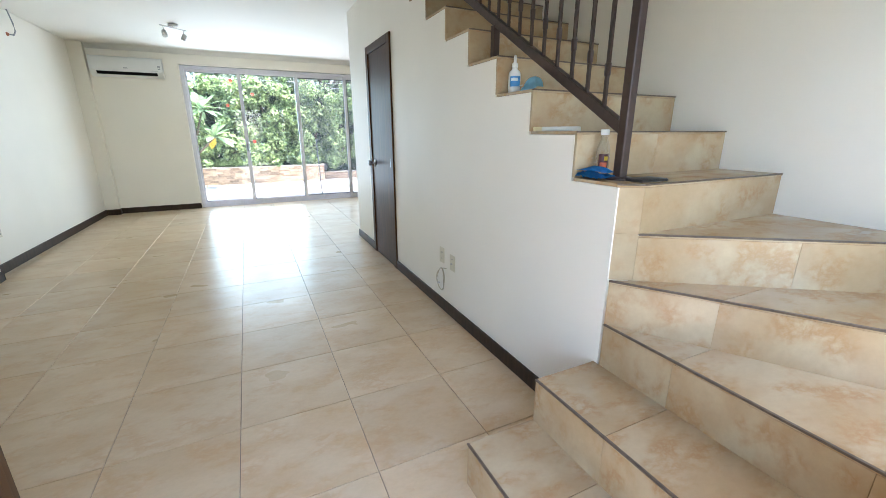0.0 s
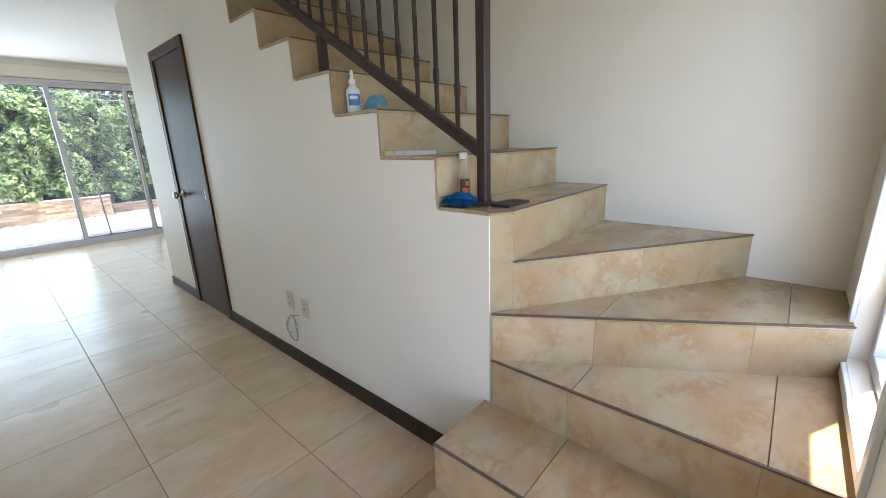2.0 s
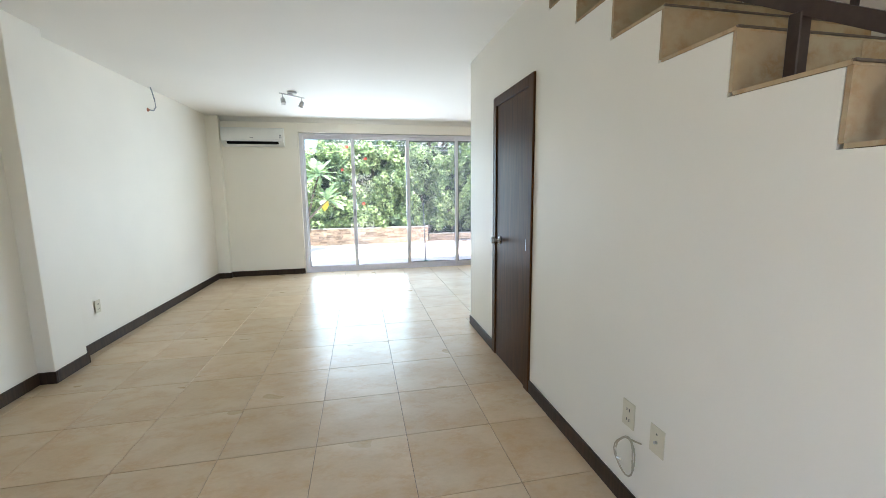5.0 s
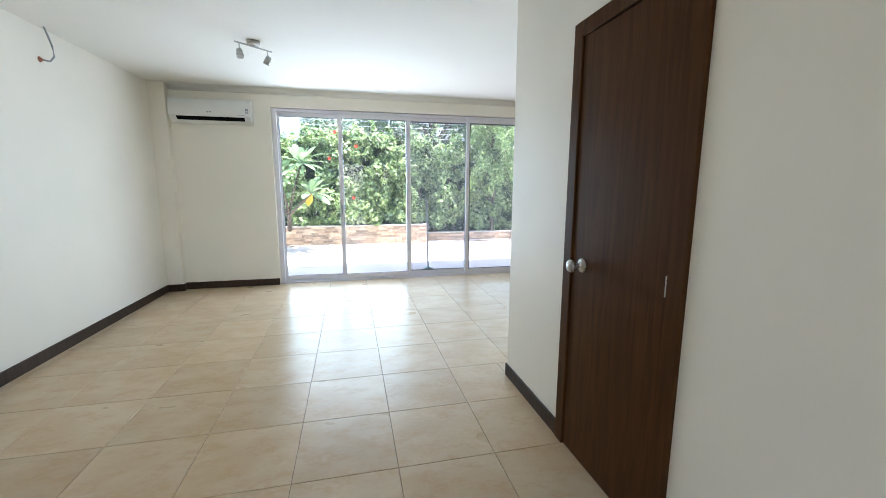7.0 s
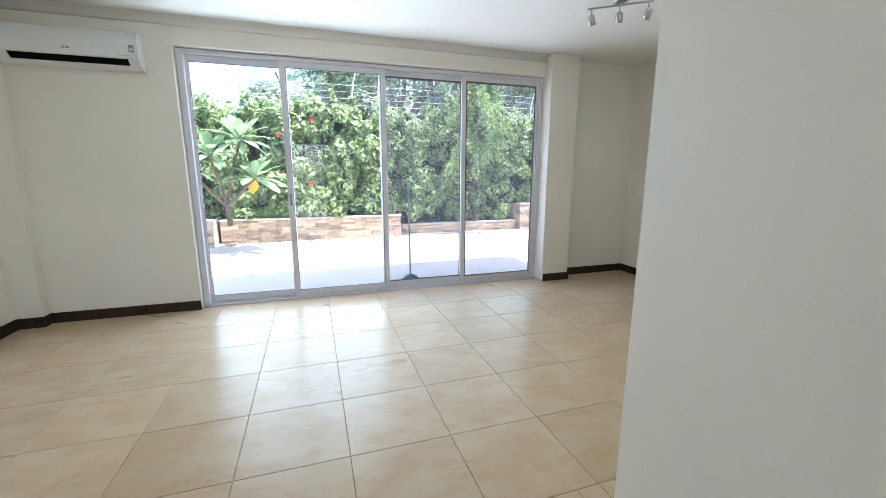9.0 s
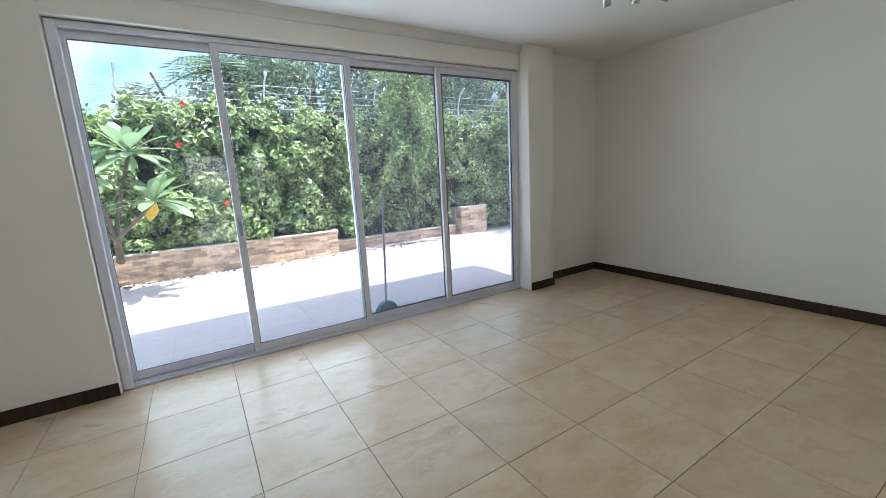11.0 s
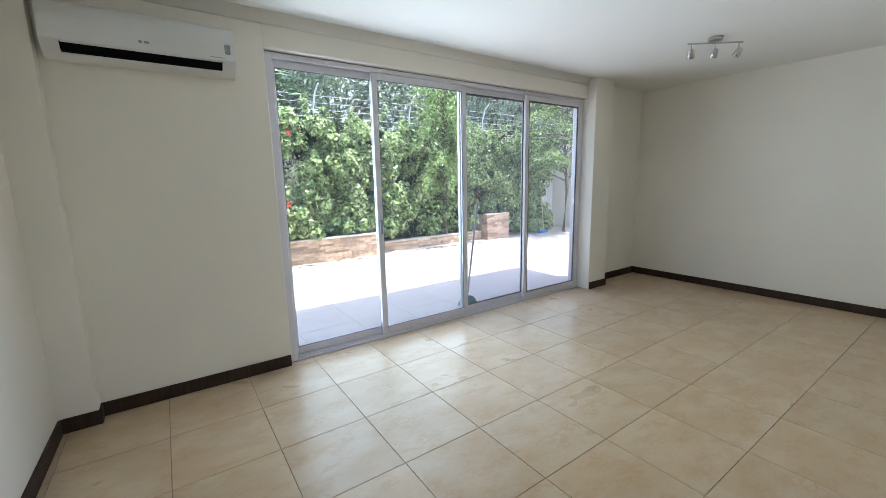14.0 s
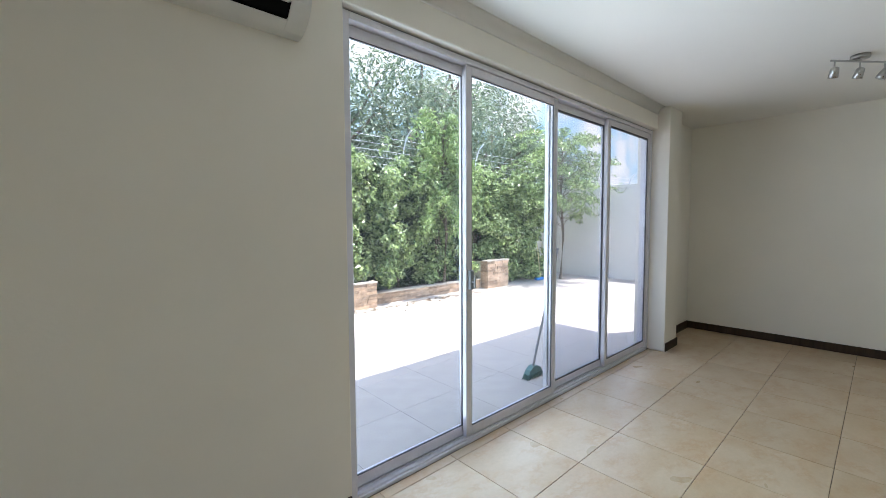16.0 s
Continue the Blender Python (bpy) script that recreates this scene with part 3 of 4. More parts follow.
sash(GX[0] + 0.03, GX[1] + 0.03, YF + 0.052, False)
sash(GX[1] - 0.03, GX[2] + 0.03, YF + 0.012, False)
sash(GX[2] - 0.03, GX[3] + 0.03, YF + 0.052, True)
sash(GX[3] - 0.03, GX[4] - 0.03, YF + 0.012, True)
hd = box(GX[1] - 0.018, YF - 0.014, 0.98, GX[1] + 0.012, YF + 0.012, 1.10, 0.004)
rod((GX[1] - 0.003, YF - 0.03, 1.03), (GX[1] - 0.003, YF - 0.012, 1.03), 0.008, bm=hd)
box(GX[1] - 0.008, YF - 0.04, 0.99, GX[1] + 0.002, YF - 0.03, 1.07, 0.003, bm=hd)
part("handle", hd, GREY, glazing, "small grey latch handle")

# ---- narrow stair window ----
stw = thing("window_2", "narrow aluminium window low beside the stairs", "window", kind="structure")
w0, w1, v0, v1 = 1.22, 1.84, 0.62, 2.2
fr = box(w0, FY - 0.11, v0, w0 + 0.045, FY - 0.05, v1, 0.003, 1)
box(w1 - 0.045, FY - 0.11, v0, w1, FY - 0.05, v1, 0.003, 1, bm=fr)
box(w0 + 0.045, FY - 0.11, v0, w1 - 0.045, FY - 0.05, v0 + 0.045, 0.003, 1, bm=fr)
box(w0 + 0.045, FY - 0.11, v1 - 0.045, w1 - 0.045, FY - 0.05, v1, 0.003, 1, bm=fr)
part("window_frame", fr, ALU, stw)
tr_ = box(w0 - 0.04, FY, v0 - 0.04, w0, FY + 0.014, v1 + 0.04, 0.002, 1)
box(w1, FY, v0 - 0.04, w1 + 0.04, FY + 0.014, v1 + 0.04, 0.002, 1, bm=tr_)
box(w0, FY, v1, w1, FY + 0.014, v1 + 0.04, 0.002, 1, bm=tr_)
box(w0, FY, v0 - 0.04, w1, FY + 0.014, v0, 0.002, 1, bm=tr_)
part("trim", tr_, WHITE, stw, "thin white edging round the opening")
pn = part("pane", box(w0 + 0.04, FY - 0.083, v0 + 0.04, w1 - 0.04, FY - 0.078, v1 - 0.04), GLASS, stw)
pn.visible_shadow = False

# ---- closet door under the stairs ----
closet = thing("door_1", "closed dark-stained flush wooden door with a steel knob", "door", kind="structure")
cs = box(WX - 0.016, 3.40, 0.0, WX + 0.10, 3.475, 2.12, 0.003, 1)
box(WX - 0.016, 4.095, 0.0, WX + 0.10, 4.165, 2.12, 0.003, 1, bm=cs)
box(WX - 0.016, 3.475, 2.05, WX + 0.10, 4.095, 2.12, 0.003, 1, bm=cs)
part("door_frame", cs, WOOD, closet)
part("door_leaf", box(WX - 0.006, 3.478, 0.008, WX + 0.034, 4.092, 2.047, 0.002, 1), WOOD, closet)
knob = lathe([(0.034, 0), (0.034, 0.006), (0.026, 0.010), (0.011, 0.014), (0.011, 0.038), (0.020, 0.043), (0.029, 0.052), (0.031, 0.062), (0.026, 0.072), (0.012, 0.077)], 24)
kn = part("door_handle", knob, STEEL, closet, "round brushed steel knob", True)
kn.matrix_local = pose(WX - 0.006, 4.005, 0.995, 0, -90, 0)
hg = rod((WX - 0.010, 3.4765, 0.985), (WX - 0.010, 3.4765, 1.06), 0.006, sides=10)
part("hinge", hg, STEEL, closet, "bright steel hinge knuckle")

# ---- entrance door, standing open ----
front = thing("door_2", "dark wooden entrance door standing open into the room", "door", kind="structure")
cs = box(-0.37, FY, 0, -0.30, FY + 0.016, 2.17, 0.003, 1)
box(0.598, FY, R + 0.002, 0.67, FY + 0.016, 2.17, 0.003, 1, bm=cs)
box(-0.30, FY, 2.10, 0.598, FY + 0.016, 2.17, 0.003, 1, bm=cs)
part("door_frame", cs, WOOD, front)
leaf = part("door_leaf", box(0, -0.04, 0.01, 0.88, 0, 2.09, 0.003, 1), WOOD, front)
leaf.matrix_local = pose(-0.302, FY + 0.02, 0, 0, 0, 106)

# ---- outside ----
structure("ground", box(-300, -300, -0.5, 300, 400, -0.16), LAWN, "flat grassy ground reaching to the horizon", "ground")
terrace = structure("terrace", box(-9, WY + 0.15, -0.16, 16, 13.5, -0.063), PAVER_BED, "sunlit terrace of pale stone pavers", "terrace")
structure("porch", box(-3, -4, -0.16, 4, FY - 0.15, -0.03), PAVER, "pale stone porch slab", "porch")
GZ = -0.06


def clad_wall(parent, x0, x1, y, z0, z1, rows, side=None):
    """Thin stone strips of uneven length and depth over a face looking at the house (or sideways)."""
    h = (z1 - z0) / rows
    rnd = random.Random(int(x0 * 100) + rows)
    for r in range(rows):
        p = x0
        while p < x1 - 0.01:
            w = min(rnd.uniform(0.14, 0.34), x1 - p)
            if x1 - p - w < 0.06:
                w = x1 - p
            d = rnd.uniform(0.008, 0.022)
            if side is None:
                bm = box(p + 0.001, y - d, z0 + r * h + 0.001, p + w - 0.001, y, z0 + (r + 1) * h - 0.001)
            else:
                bm = box(side - d if side < 2.8 else side, p + 0.001, z0 + r * h + 0.001, side if side < 2.8 else side + d, p + w - 0.001, z0 + (r + 1) * h - 0.001)
            part("stone", bm, CLAD, parent)
            p += w


def planter(x0, x1, y0, y1, top, rows, label):
    pl = thing("planter", label, "planter")
    part("planter_body", box(x0 + 0.002, y0 + 0.002, GZ, x1 - 0.002, y1, top - 0.03), COPING, pl)
    part("coping", box(x0 - 0.02, y0 - 0.02, top - 0.03, x1 + 0.02, y0 + 0.14, top, 0.005, 1), COPING, pl)
    part("soil", box(x0 + 0.05, y0 + 0.14, top - 0.035, x1 - 0.05, y1 - 0.05, top - 0.025), EARTH, pl)
    clad_wall(pl, x0, x1, y0, GZ, top - 0.03, rows)
    return pl


planter(-1.5, 2.02, 12.42, 13.4, 0.40, 9, "long planter clad in thin brown stone strips")
planter(2.07, 4.92, 12.62, 13.4, 0.16, 5, "low planter kerb clad in brown stone strips")
bx = planter(4.95, 5.68, 12.42, 13.4, 0.58, 10, "square raised planter clad in brown stone strips")
clad_wall(bx, 12.43, 12.62, 0, GZ, 0.55, 10, side=4.95)
planter(-4.5, -1.55, 12.0, 13.4, 0.45, 9, "raised planter clad in brown stone strips")
bw = thing("garden_wall", "white rendered boundary wall behind the planting", "wall", kind="structure")
part("wall_face", box(-9, 13.5, -0.16, 16, 13.65, 2.25), OUTER, bw)
part("wall_cap", box(-9, 13.47, 2.25, 16, 13.68, 2.30), COPING, bw)
side_wall = thing("side_wall", "white rendered side boundary wall", "wall", kind="structure")
part("wall_face", box(8.65, 8.4, -0.16, 8.8, 13.5, 2.4), OUTER, side_wall)


# foliage
def leaves(name, centres, normals, sizes, mat, parent, aspect=0.5, fold=0.25):
    """Many folded leaves, each of two quads, as one mesh."""
    n = len(centres)
    rng = np.random.default_rng(n)
    nz = normals / np.linalg.norm(normals, axis=1, keepdims=True)
    rnd = rng.normal(size=(n, 3))
    u = rnd - (rnd * nz).sum(1, keepdims=True) * nz
    u /= np.linalg.norm(u, axis=1, keepdims=True)
    v = np.cross(nz, u)
    s = sizes[:, None]
    a = centres - u * s * 0.5
    b = centres + u * s * 0.5 - nz * s * 0.12
    m1 = centres + v * s * aspect * 0.5 + nz * s * fold * 0.3
    m2 = centres - v * s * aspect * 0.5 + nz * s * fold * 0.3
    verts = np.stack([a, m1, b, m2], 1).reshape(-1, 3)
    i = np.arange(n) * 4
    faces = np.concatenate([np.stack([i, i + 1, i + 2], 1), np.stack([i, i + 2, i + 3], 1)])
    me = bpy.data.meshes.new(name)
    me.from_pydata(verts.tolist(), [], faces.tolist())
    me.materials.append(mat)
    ob = new(name, me)
    ob.parent = parent
    return ob


def blob_cloud(rng, n, centre, radii, shell=0.55, lumps=14, small=0.28, large=0.5, lift=0.55):
    """Points in an uneven crown made of overlapping lumps, densest near their skins, with outward normals."""
    c = []
    for _ in range(lumps):
        d = rng.normal(size=3)
        d /= np.linalg.norm(d)
        c.append(d * rng.uniform(0.25, 0.85) ** 0.7)
    c = np.array(c)
    lump_r = rng.uniform(small, large, size=lumps)
    pick = rng.integers(0, lumps, n)
    d = rng.normal(size=(n, 3))
    d /= np.linalg.norm(d, axis=1, keepdims=True)
    rad = lump_r[pick] * (shell + (1.05 - shell) * rng.random(n) ** 0.6)
    p = c[pick] + d * rad[:, None]
    return np.array(centre) + p * np.array(radii), d + np.array((0, -0.2, lift)) + rng.normal(size=(n, 3)) * 0.45


def stem(parent, name, base, tips, r, seed):
    rnd = random.Random(seed)
    bm = bmesh.new()
    for tip in tips:
        b, t = Vector(base), Vector(tip)
        pts = [b.lerp(t, f) + Vector((rnd.uniform(-1, 1), rnd.uniform(-1, 1), 0)) * 0.06 * (0 < f < 1) for f in (0, 0.3, 0.6, 1)]
        tube(pts, lambda f: r * (1 - 0.7 * f), 6, bm=bm)
    return part(name, bm, BARK, parent)


def shrub(label, category, x, y, z0, rx, ry, rz, n, size, mat, seed, group="", name="shrub", lumps=16, aspect=0.5, small=0.28, large=0.5):
    rng = np.random.default_rng(seed)
    sh = thing(name, label, category, (x, y, z0), group=group)
    tips = [(rng.uniform(-0.6, 0.6) * rx, rng.uniform(-0.4, 0.4) * ry, rz * rng.uniform(1.0, 1.6)) for _ in range(6)]
    stem(sh, "trunk", (0, 0, 0), tips, 0.03, seed)
    p, nn = blob_cloud(rng, n, (0, 0, rz * 1.02), (rx, ry, rz), lumps=lumps, small=small, large=large)
    keep = p[:, 2] > 0.03
    leaves("crown", p[keep], nn[keep], rng.uniform(0.7, 1.35, keep.sum()) * size, mat, sh, aspect)
    return sh


def hedge_shrub(x, y, z0, half, deep, top, n, size, seed):
    """A clipped-looking bush: leafy lumps filling an upright block, shaggy at the top, over a dense inner mass coloured
    dark as shade.
    """
    rng = np.random.default_rng(seed)
    sh = thing("hedge_shrub", "dense sunlit hibiscus hedge shrub with glossy green leaves", "hedge shrub", (x, y, z0), group="hedge along the garden wall")
    tips = [(rng.uniform(-0.8, 0.8) * half, rng.uniform(-0.3, 0.3) * deep, (top - z0) * rng.uniform(0.6, 0.95)) for _ in range(7)]
    stem(sh, "trunk", (0, 0, 0), tips, 0.03, seed)
    h = top - z0
    lumps = 96
    c = np.stack([rng.uniform(-half, half, lumps), rng.uniform(-deep, deep * 0.3, lumps), rng.uniform(0.04, 1.0, lumps) * (h - 0.12)], 1)
    c[:, 1] += 0.16 * np.sin(c[:, 0] * 3.1 + seed) + 0.10 * np.sin(c[:, 2] * 4.3 + seed * 2)
    r = rng.uniform(0.08, 0.22, lumps)
    pick = rng.integers(0, lumps, n)
    d = rng.normal(size=(n, 3))
    d /= np.linalg.norm(d, axis=1, keepdims=True)
    p = c[pick] + d * (r[pick] * rng.uniform(0.7, 1.08, n))[:, None]
    nn = d + np.array((0.05, -0.25, 0.6)) + rng.normal(size=(n, 3)) * 0.4
    # long shoots that stand out of the top and face
    for _ in range(16):
        b = np.array((rng.uniform(-half, half), rng.uniform(-deep, 0), h * rng.uniform(0.55, 1.0)))
        way = np.array((rng.uniform(-0.5, 0.5), rng.uniform(-0.7, 0.1), rng.uniform(0.3, 1.0))) * rng.uniform(0.25, 0.5)
        f = rng.random(34)[:, None]
        q = b + way * f + rng.normal(size=(34, 3)) * 0.035
        p = np.concatenate([p, q])
        nn = np.concatenate([nn, np.array((0, -0.4, 0.7)) + rng.normal(size=(34, 3)) * 0.6])
    keep = p[:, 2] > 0.03
    leaves("crown", p[keep], nn[keep], rng.uniform(0.6, 1.4, keep.sum()) * size, LEAF, sh, 0.5)
    # backing leaves whose dark colour paints the shade in the gaps
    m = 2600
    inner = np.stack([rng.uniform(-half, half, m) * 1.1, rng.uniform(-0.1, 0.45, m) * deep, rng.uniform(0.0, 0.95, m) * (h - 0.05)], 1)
    leaves("inner_shade_leaves", inner, np.array((0, -0.5, 0.5)) + rng.normal(size=(m, 3)) * 0.6, rng.uniform(0.12, 0.2, m), LEAF_SHADED, sh, 0.6)
    return sh


for x, y, top, seed in ((-3.7, 12.95, 2.55, 1), (-2.6, 12.95, 2.65, 2), (-1.5, 12.95, 2.6, 3), (-0.4, 12.95, 2.75, 4), (0.7, 12.95, 2.7, 5), (1.8, 12.95, 2.75, 6), (2.9, 13.0, 2.7, 7), (4.0, 13.0, 2.6, 8), (5.1, 13.0, 2.65, 9), (6.1, 13.05, 2.55, 10), (7.0, 13.1, 2.4, 11)):
    hedge_shrub(x, y, -0.06 if x > 5.8 else 0.14 if x > 2.1 else 0.37, 0.62, 0.42, top, 8200 if x < 1.2 else 10500, 0.12 if x < 1.2 else 0.095, seed)


def weeping_tree(x, y, z0, top, spread, seed, label, mat, boughs, count, fall):
    """A slender tree whose thin branches arch out and hang down, set with narrow leaves."""
    rng = np.random.default_rng(seed)
    tr = thing("tree", label, "tree", (x, y, z0))
    h = top - z0
    part("trunk", tube([(0, 0, 0), (0.05, -0.03, h * 0.3), (-0.04, 0, h * 0.6), (0.02, 0, h * 0.9)], lambda f: 0.045 * (1 - 0.7 * f), 8), BARK, tr)
    ps, ns = [], []
    for k in range(boughs):
        a = rng.uniform(0, math.tau)
        s = h * rng.uniform(0.35, 0.92)
        out = spread * rng.uniform(0.35, 1.0) * (1.15 - 0.5 * s / h)
        rise, drop = rng.uniform(0.1, 0.4), rng.uniform(0.35, 1.0) * fall
        base = np.array((0, 0, s))
        way = np.array((math.cos(a), 0.7 * math.sin(a), 0))
        pts = [base + way * out * f + np.array((0, 0, rise * math.sin(math.pi * f * 0.8) - drop * max(f - 0.45, 0) ** 1.3 * 1.6)) for f in np.linspace(0, 1, 7)]
        part("branch", tube([Vector(q) for q in pts], lambda f: 0.010 * (1 - 0.75 * f), 5), BARK, tr)
        f = rng.uniform(0.25, 1.0, count) ** 0.8
        q = np.stack([np.interp(f, np.linspace(0, 1, 7), [w[i] for w in pts]) for i in range(3)], 1) + rng.normal(size=(count, 3)) * np.array((0.06, 0.06, 0.035 + 0.045 * fall))
        ps.append(q)
        ns.append(way * 0.5 + np.array((0, -0.35, 0.45)) + rng.normal(size=(count, 3)) * 0.45)
    p, nn = np.concatenate(ps), np.concatenate(ns)
    leaves("crown", p, nn, rng.uniform(0.7, 1.35, len(p)) * 0.10, mat, tr, 0.34)


weeping_tree(3.9, 12.72, 0.12, 3.75, 1.25, 21, "slender weeping tree with soft light green leaves", LEAF_SOFT, 64, 115, 0.9)
weeping_tree(7.55, 12.15, -0.06, 3.75, 2.7, 22, "sparse young tree with thin spreading twigs at the hedge end", LEAF, 80, 100, 0.20)
# red flowers in the hedge
for i, (x, y, z) in enumerate(((-0.19, 12.24, 2.60), (0.29, 12.22, 2.29), (0.2, 12.2, 1.08), (-0.33, 12.24, 2.0))):
    fl = thing("flower", "red hibiscus bloom in the hedge", "flower", (x, y, z), group="red blooms in the hedge")
    bm = bmesh.new()
    for k in range(5):
        a = k * math.tau / 5 + i
        c, s = math.cos(a), math.sin(a)
        q = [bm.verts.new(Vector((c * r - s * w, -0.03 * h, s * r + c * w))) for r, w, h in ((0.005, 0, 0), (0.03, -0.022, 1), (0.045, 0, 1.6), (0.03, 0.022, 1))]
        bm.faces.new(q)
    rod((0, 0, 0), (0, -0.07, 0.01), 0.005, bm=bm)
    part("bloom", bm, PETAL, fl)


def rosette(parent, base, tip, n, size, seed):
    rnd = random.Random(seed)
    bs, tp = Vector(base), Vector(tip)
    part("branch", tube([bs, bs.lerp(tp, 0.5) + Vector((rnd.uniform(-.05, .05), 0, -0.03)), tp], lambda f: 0.032 * (1 - 0.4 * f), 8), BARK, parent)
    for k in range(n):
        a = k * 2.4 + rnd.uniform(-0.2, 0.2)
        lift = 1.25 - 1.55 * (k / n) + rnd.uniform(-0.1, 0.1)
        d = Vector((math.cos(a) * math.cos(lift), math.sin(a) * math.cos(lift), math.sin(lift)))
        sidev = d.cross(Vector((0, 0, 1))).normalized()
        up = sidev.cross(d)
        ln = size * rnd.uniform(0.75, 1.1)
        bm = bmesh.new()
        rows = []
        for f, w in ((0.0, 0.012), (0.18, 0.03), (0.4, 0.085), (0.62, 0.12), (0.82, 0.095), (0.95, 0.04), (1.0, 0.004)):
            c = tp + d * ln * f - Vector((0, 0, 1)) * ln * 0.28 * f * f
            rows.append([bm.verts.new(c + sidev * w * ln * 1.15 * sg + up * (0.02 * abs(sg)) * ln) for sg in (-1, 0, 1)])
        for p, q in zip(rows, rows[1:]):
            for c in (0, 1):
                bm.faces.new((p[c], p[c + 1], q[c + 1], q[c]))
        part("leaf", bm, YELLOW if (k == n - 1 and seed == 3) else LEAF_BIG, parent, "yellowed leaf" if (k == n - 1 and seed == 3) else "", True)


plum = thing("frangipani", "frangipani with rosettes of long pale green leaves in the planter", "plant", (-1.3, 12.3, 0.38))
part("trunk", tube([(0, 0.0, -0.05), (0.03, -0.2, 0.15), (0.06, -0.45, 0.35)], lambda f: 0.055 - 0.012 * f, 8), BARK, plum)
rosette(plum, (0.06, -0.45, 0.32), (0.60, -0.9, 0.82), 20, 0.62, 3)
rosette(plum, (0.06, -0.45, 0.35), (0.42, -0.85, 1.45), 22, 0.62, 4)
rosette(plum, (0.06, -0.45, 0.32), (-0.05, -0.9, 1.2), 20, 0.58, 6)
rosette(plum, (0.06, -0.45, 0.32), (-0.45, -0.7, 1.0), 17, 0.58, 5)
shrub("low leafy ground plant at the planter's edge", "plant", 0.0, 12.62, 0.37, 1.1, 0.15, 0.14, 900, 0.10, LEAF_SOFT, 31, name="ground_plant")
shrub("low leafy ground plant at the planter's edge", "plant", 1.4, 12.62, 0.37, 0.5, 0.15, 0.2, 500, 0.13, LEAF_BIG, 32, name="ground_plant")

# dry leaf litter along the foot of the planter, its count raised to paint shade too
rng_l = np.random.default_rng(77)
litter = tagged(new("litter_and_shade"), "scattered dry leaves, thickened to darken in shade, along the planter's foot", "leaf litter", kind="stuff")
pl = np.stack([rng_l.uniform(-1.4, 4.6, 800), 12.38 - np.abs(rng_l.normal(size=800)) * 0.18, np.full(800, GZ + 0.006)], 1)
leaves("dry_leaves", pl, np.array((0, 0, 1.0)) + rng_l.normal(size=(800, 3)) * 0.15, rng_l.uniform(0.03, 0.07, 800), DRY, litter, 0.45)

# fence wires on the wall
fence = thing("wire_fence", "steel wires on bent posts above the garden wall", "fence")
for x in np.arange(-8, 15.1, 2.3):
    part("post", tube([(x, 13.58, 2.25), (x, 13.58, 3.0), (x + 0.03, 13.5, 3.28), (x + 0.06, 13.36, 3.42)], 0.018, 8), ALU, fence)
for k in range(5):
    part("wire", rod((-9, 13.58 - 0.02 * (k > 3), 2.66 + 0.14 * k), (16, 13.58 - 0.02 * (k > 3), 2.66 + 0.14 * k), 0.004, sides=5), ALU, fence)


def tree(x, y, h, spread, n, size, seed):
    rng = np.random.default_rng(seed)
    tr = thing("tree", "large dark leafy tree beyond the garden wall", "tree", (x, y, -0.16), group="trees beyond the wall")
    part("trunk", tube([(0, 0, 0), (0.1, 0, h * 0.25), (0, 0.1, h * 0.5)], lambda f: 0.2 * (1 - 0.5 * f), 8), BARK, tr)
    stem(tr, "limbs", (0, 0.1, h * 0.42), [(rng.uniform(-1, 1) * spread * 0.8, rng.uniform(-1, 1) * spread * 0.8, h * rng.uniform(0.6, 0.95)) for _ in range(9)], 0.11, seed)
    p, nn = blob_cloud(rng, n, (0, 0, h * 0.62), (spread, spread, h * 0.40), shell=0.35, lumps=30)
    leaves("crown", p, nn, rng.uniform(0.6, 1.4, len(p)) * size, LEAF_FAR, tr, 0.4)


tree(3.2, 17.5, 6.6, 2.7, 9000, 0.17, 41)
tree(6.6, 17.0, 7.6, 3.0, 10000, 0.17, 42)
tree(10.5, 18.0, 7.6, 3.0, 9500, 0.17, 43)
tree(14.5, 18.5, 6.0, 2.6, 9000, 0.22, 47)
tree(0.3, 21.0, 5.3, 2.3, 8000, 0.22, 44)
tree(18.5, 20.0, 6.0, 3.0, 9000, 0.24, 45)
tree(-7.0, 24.0, 4.2, 3.0, 7000, 0.25, 46)


def palm(x, y, h, seed):
    rnd = random.Random(seed)
    pm = thing("palm", "tall feathery palm beyond the garden wall", "palm", (x, y, -0.16), group="palms beyond the wall")
    part("trunk", tube([(0, 0, 0), (0.1, 0, h * 0.5), (0, 0, h)], lambda f: 0.16 - 0.06 * f, 8), BARK, pm)
    for k in range(13):
        a, lift = k * 2.4, rnd.uniform(0.0, 0.9)
        bm = bmesh.new()
        ln = rnd.uniform(1.9, 2.6)
        d = Vector((math.cos(a), math.sin(a), 0))
        sd = Vector((-d.y, d.x, 0))
        spine = [Vector((0, 0, h)) + d * ln * f * math.cos(lift) + Vector((0, 0, 1)) * (ln * f * math.sin(lift) - 1.1 * ln * f * f * 0.6) for f in np.linspace(0, 1, 15)]
        for i in range(1, 15):
            w = 0.62 * math.sin(math.pi * min(1, 0.12 + i / 16))
            for sg in (-1, 1):
                p = spine[i]
                t = p + sd * sg * w + d * 0.22 - Vector((0, 0, 0.25 * w))
                g = (spine[i] - spine[i - 1]) * 0.42
                bm.faces.new([bm.verts.new(p - g), bm.verts.new(p + g * 0.3), bm.verts.new(t)])
        tube(spine, lambda f: 0.02 * (1 - 0.8 * f), 5, bm=bm)
        part("frond", bm, PALM, pm)


palm(0.9, 17.0, 4.4, 1)
palm(2.3, 19.0, 4.9, 2)
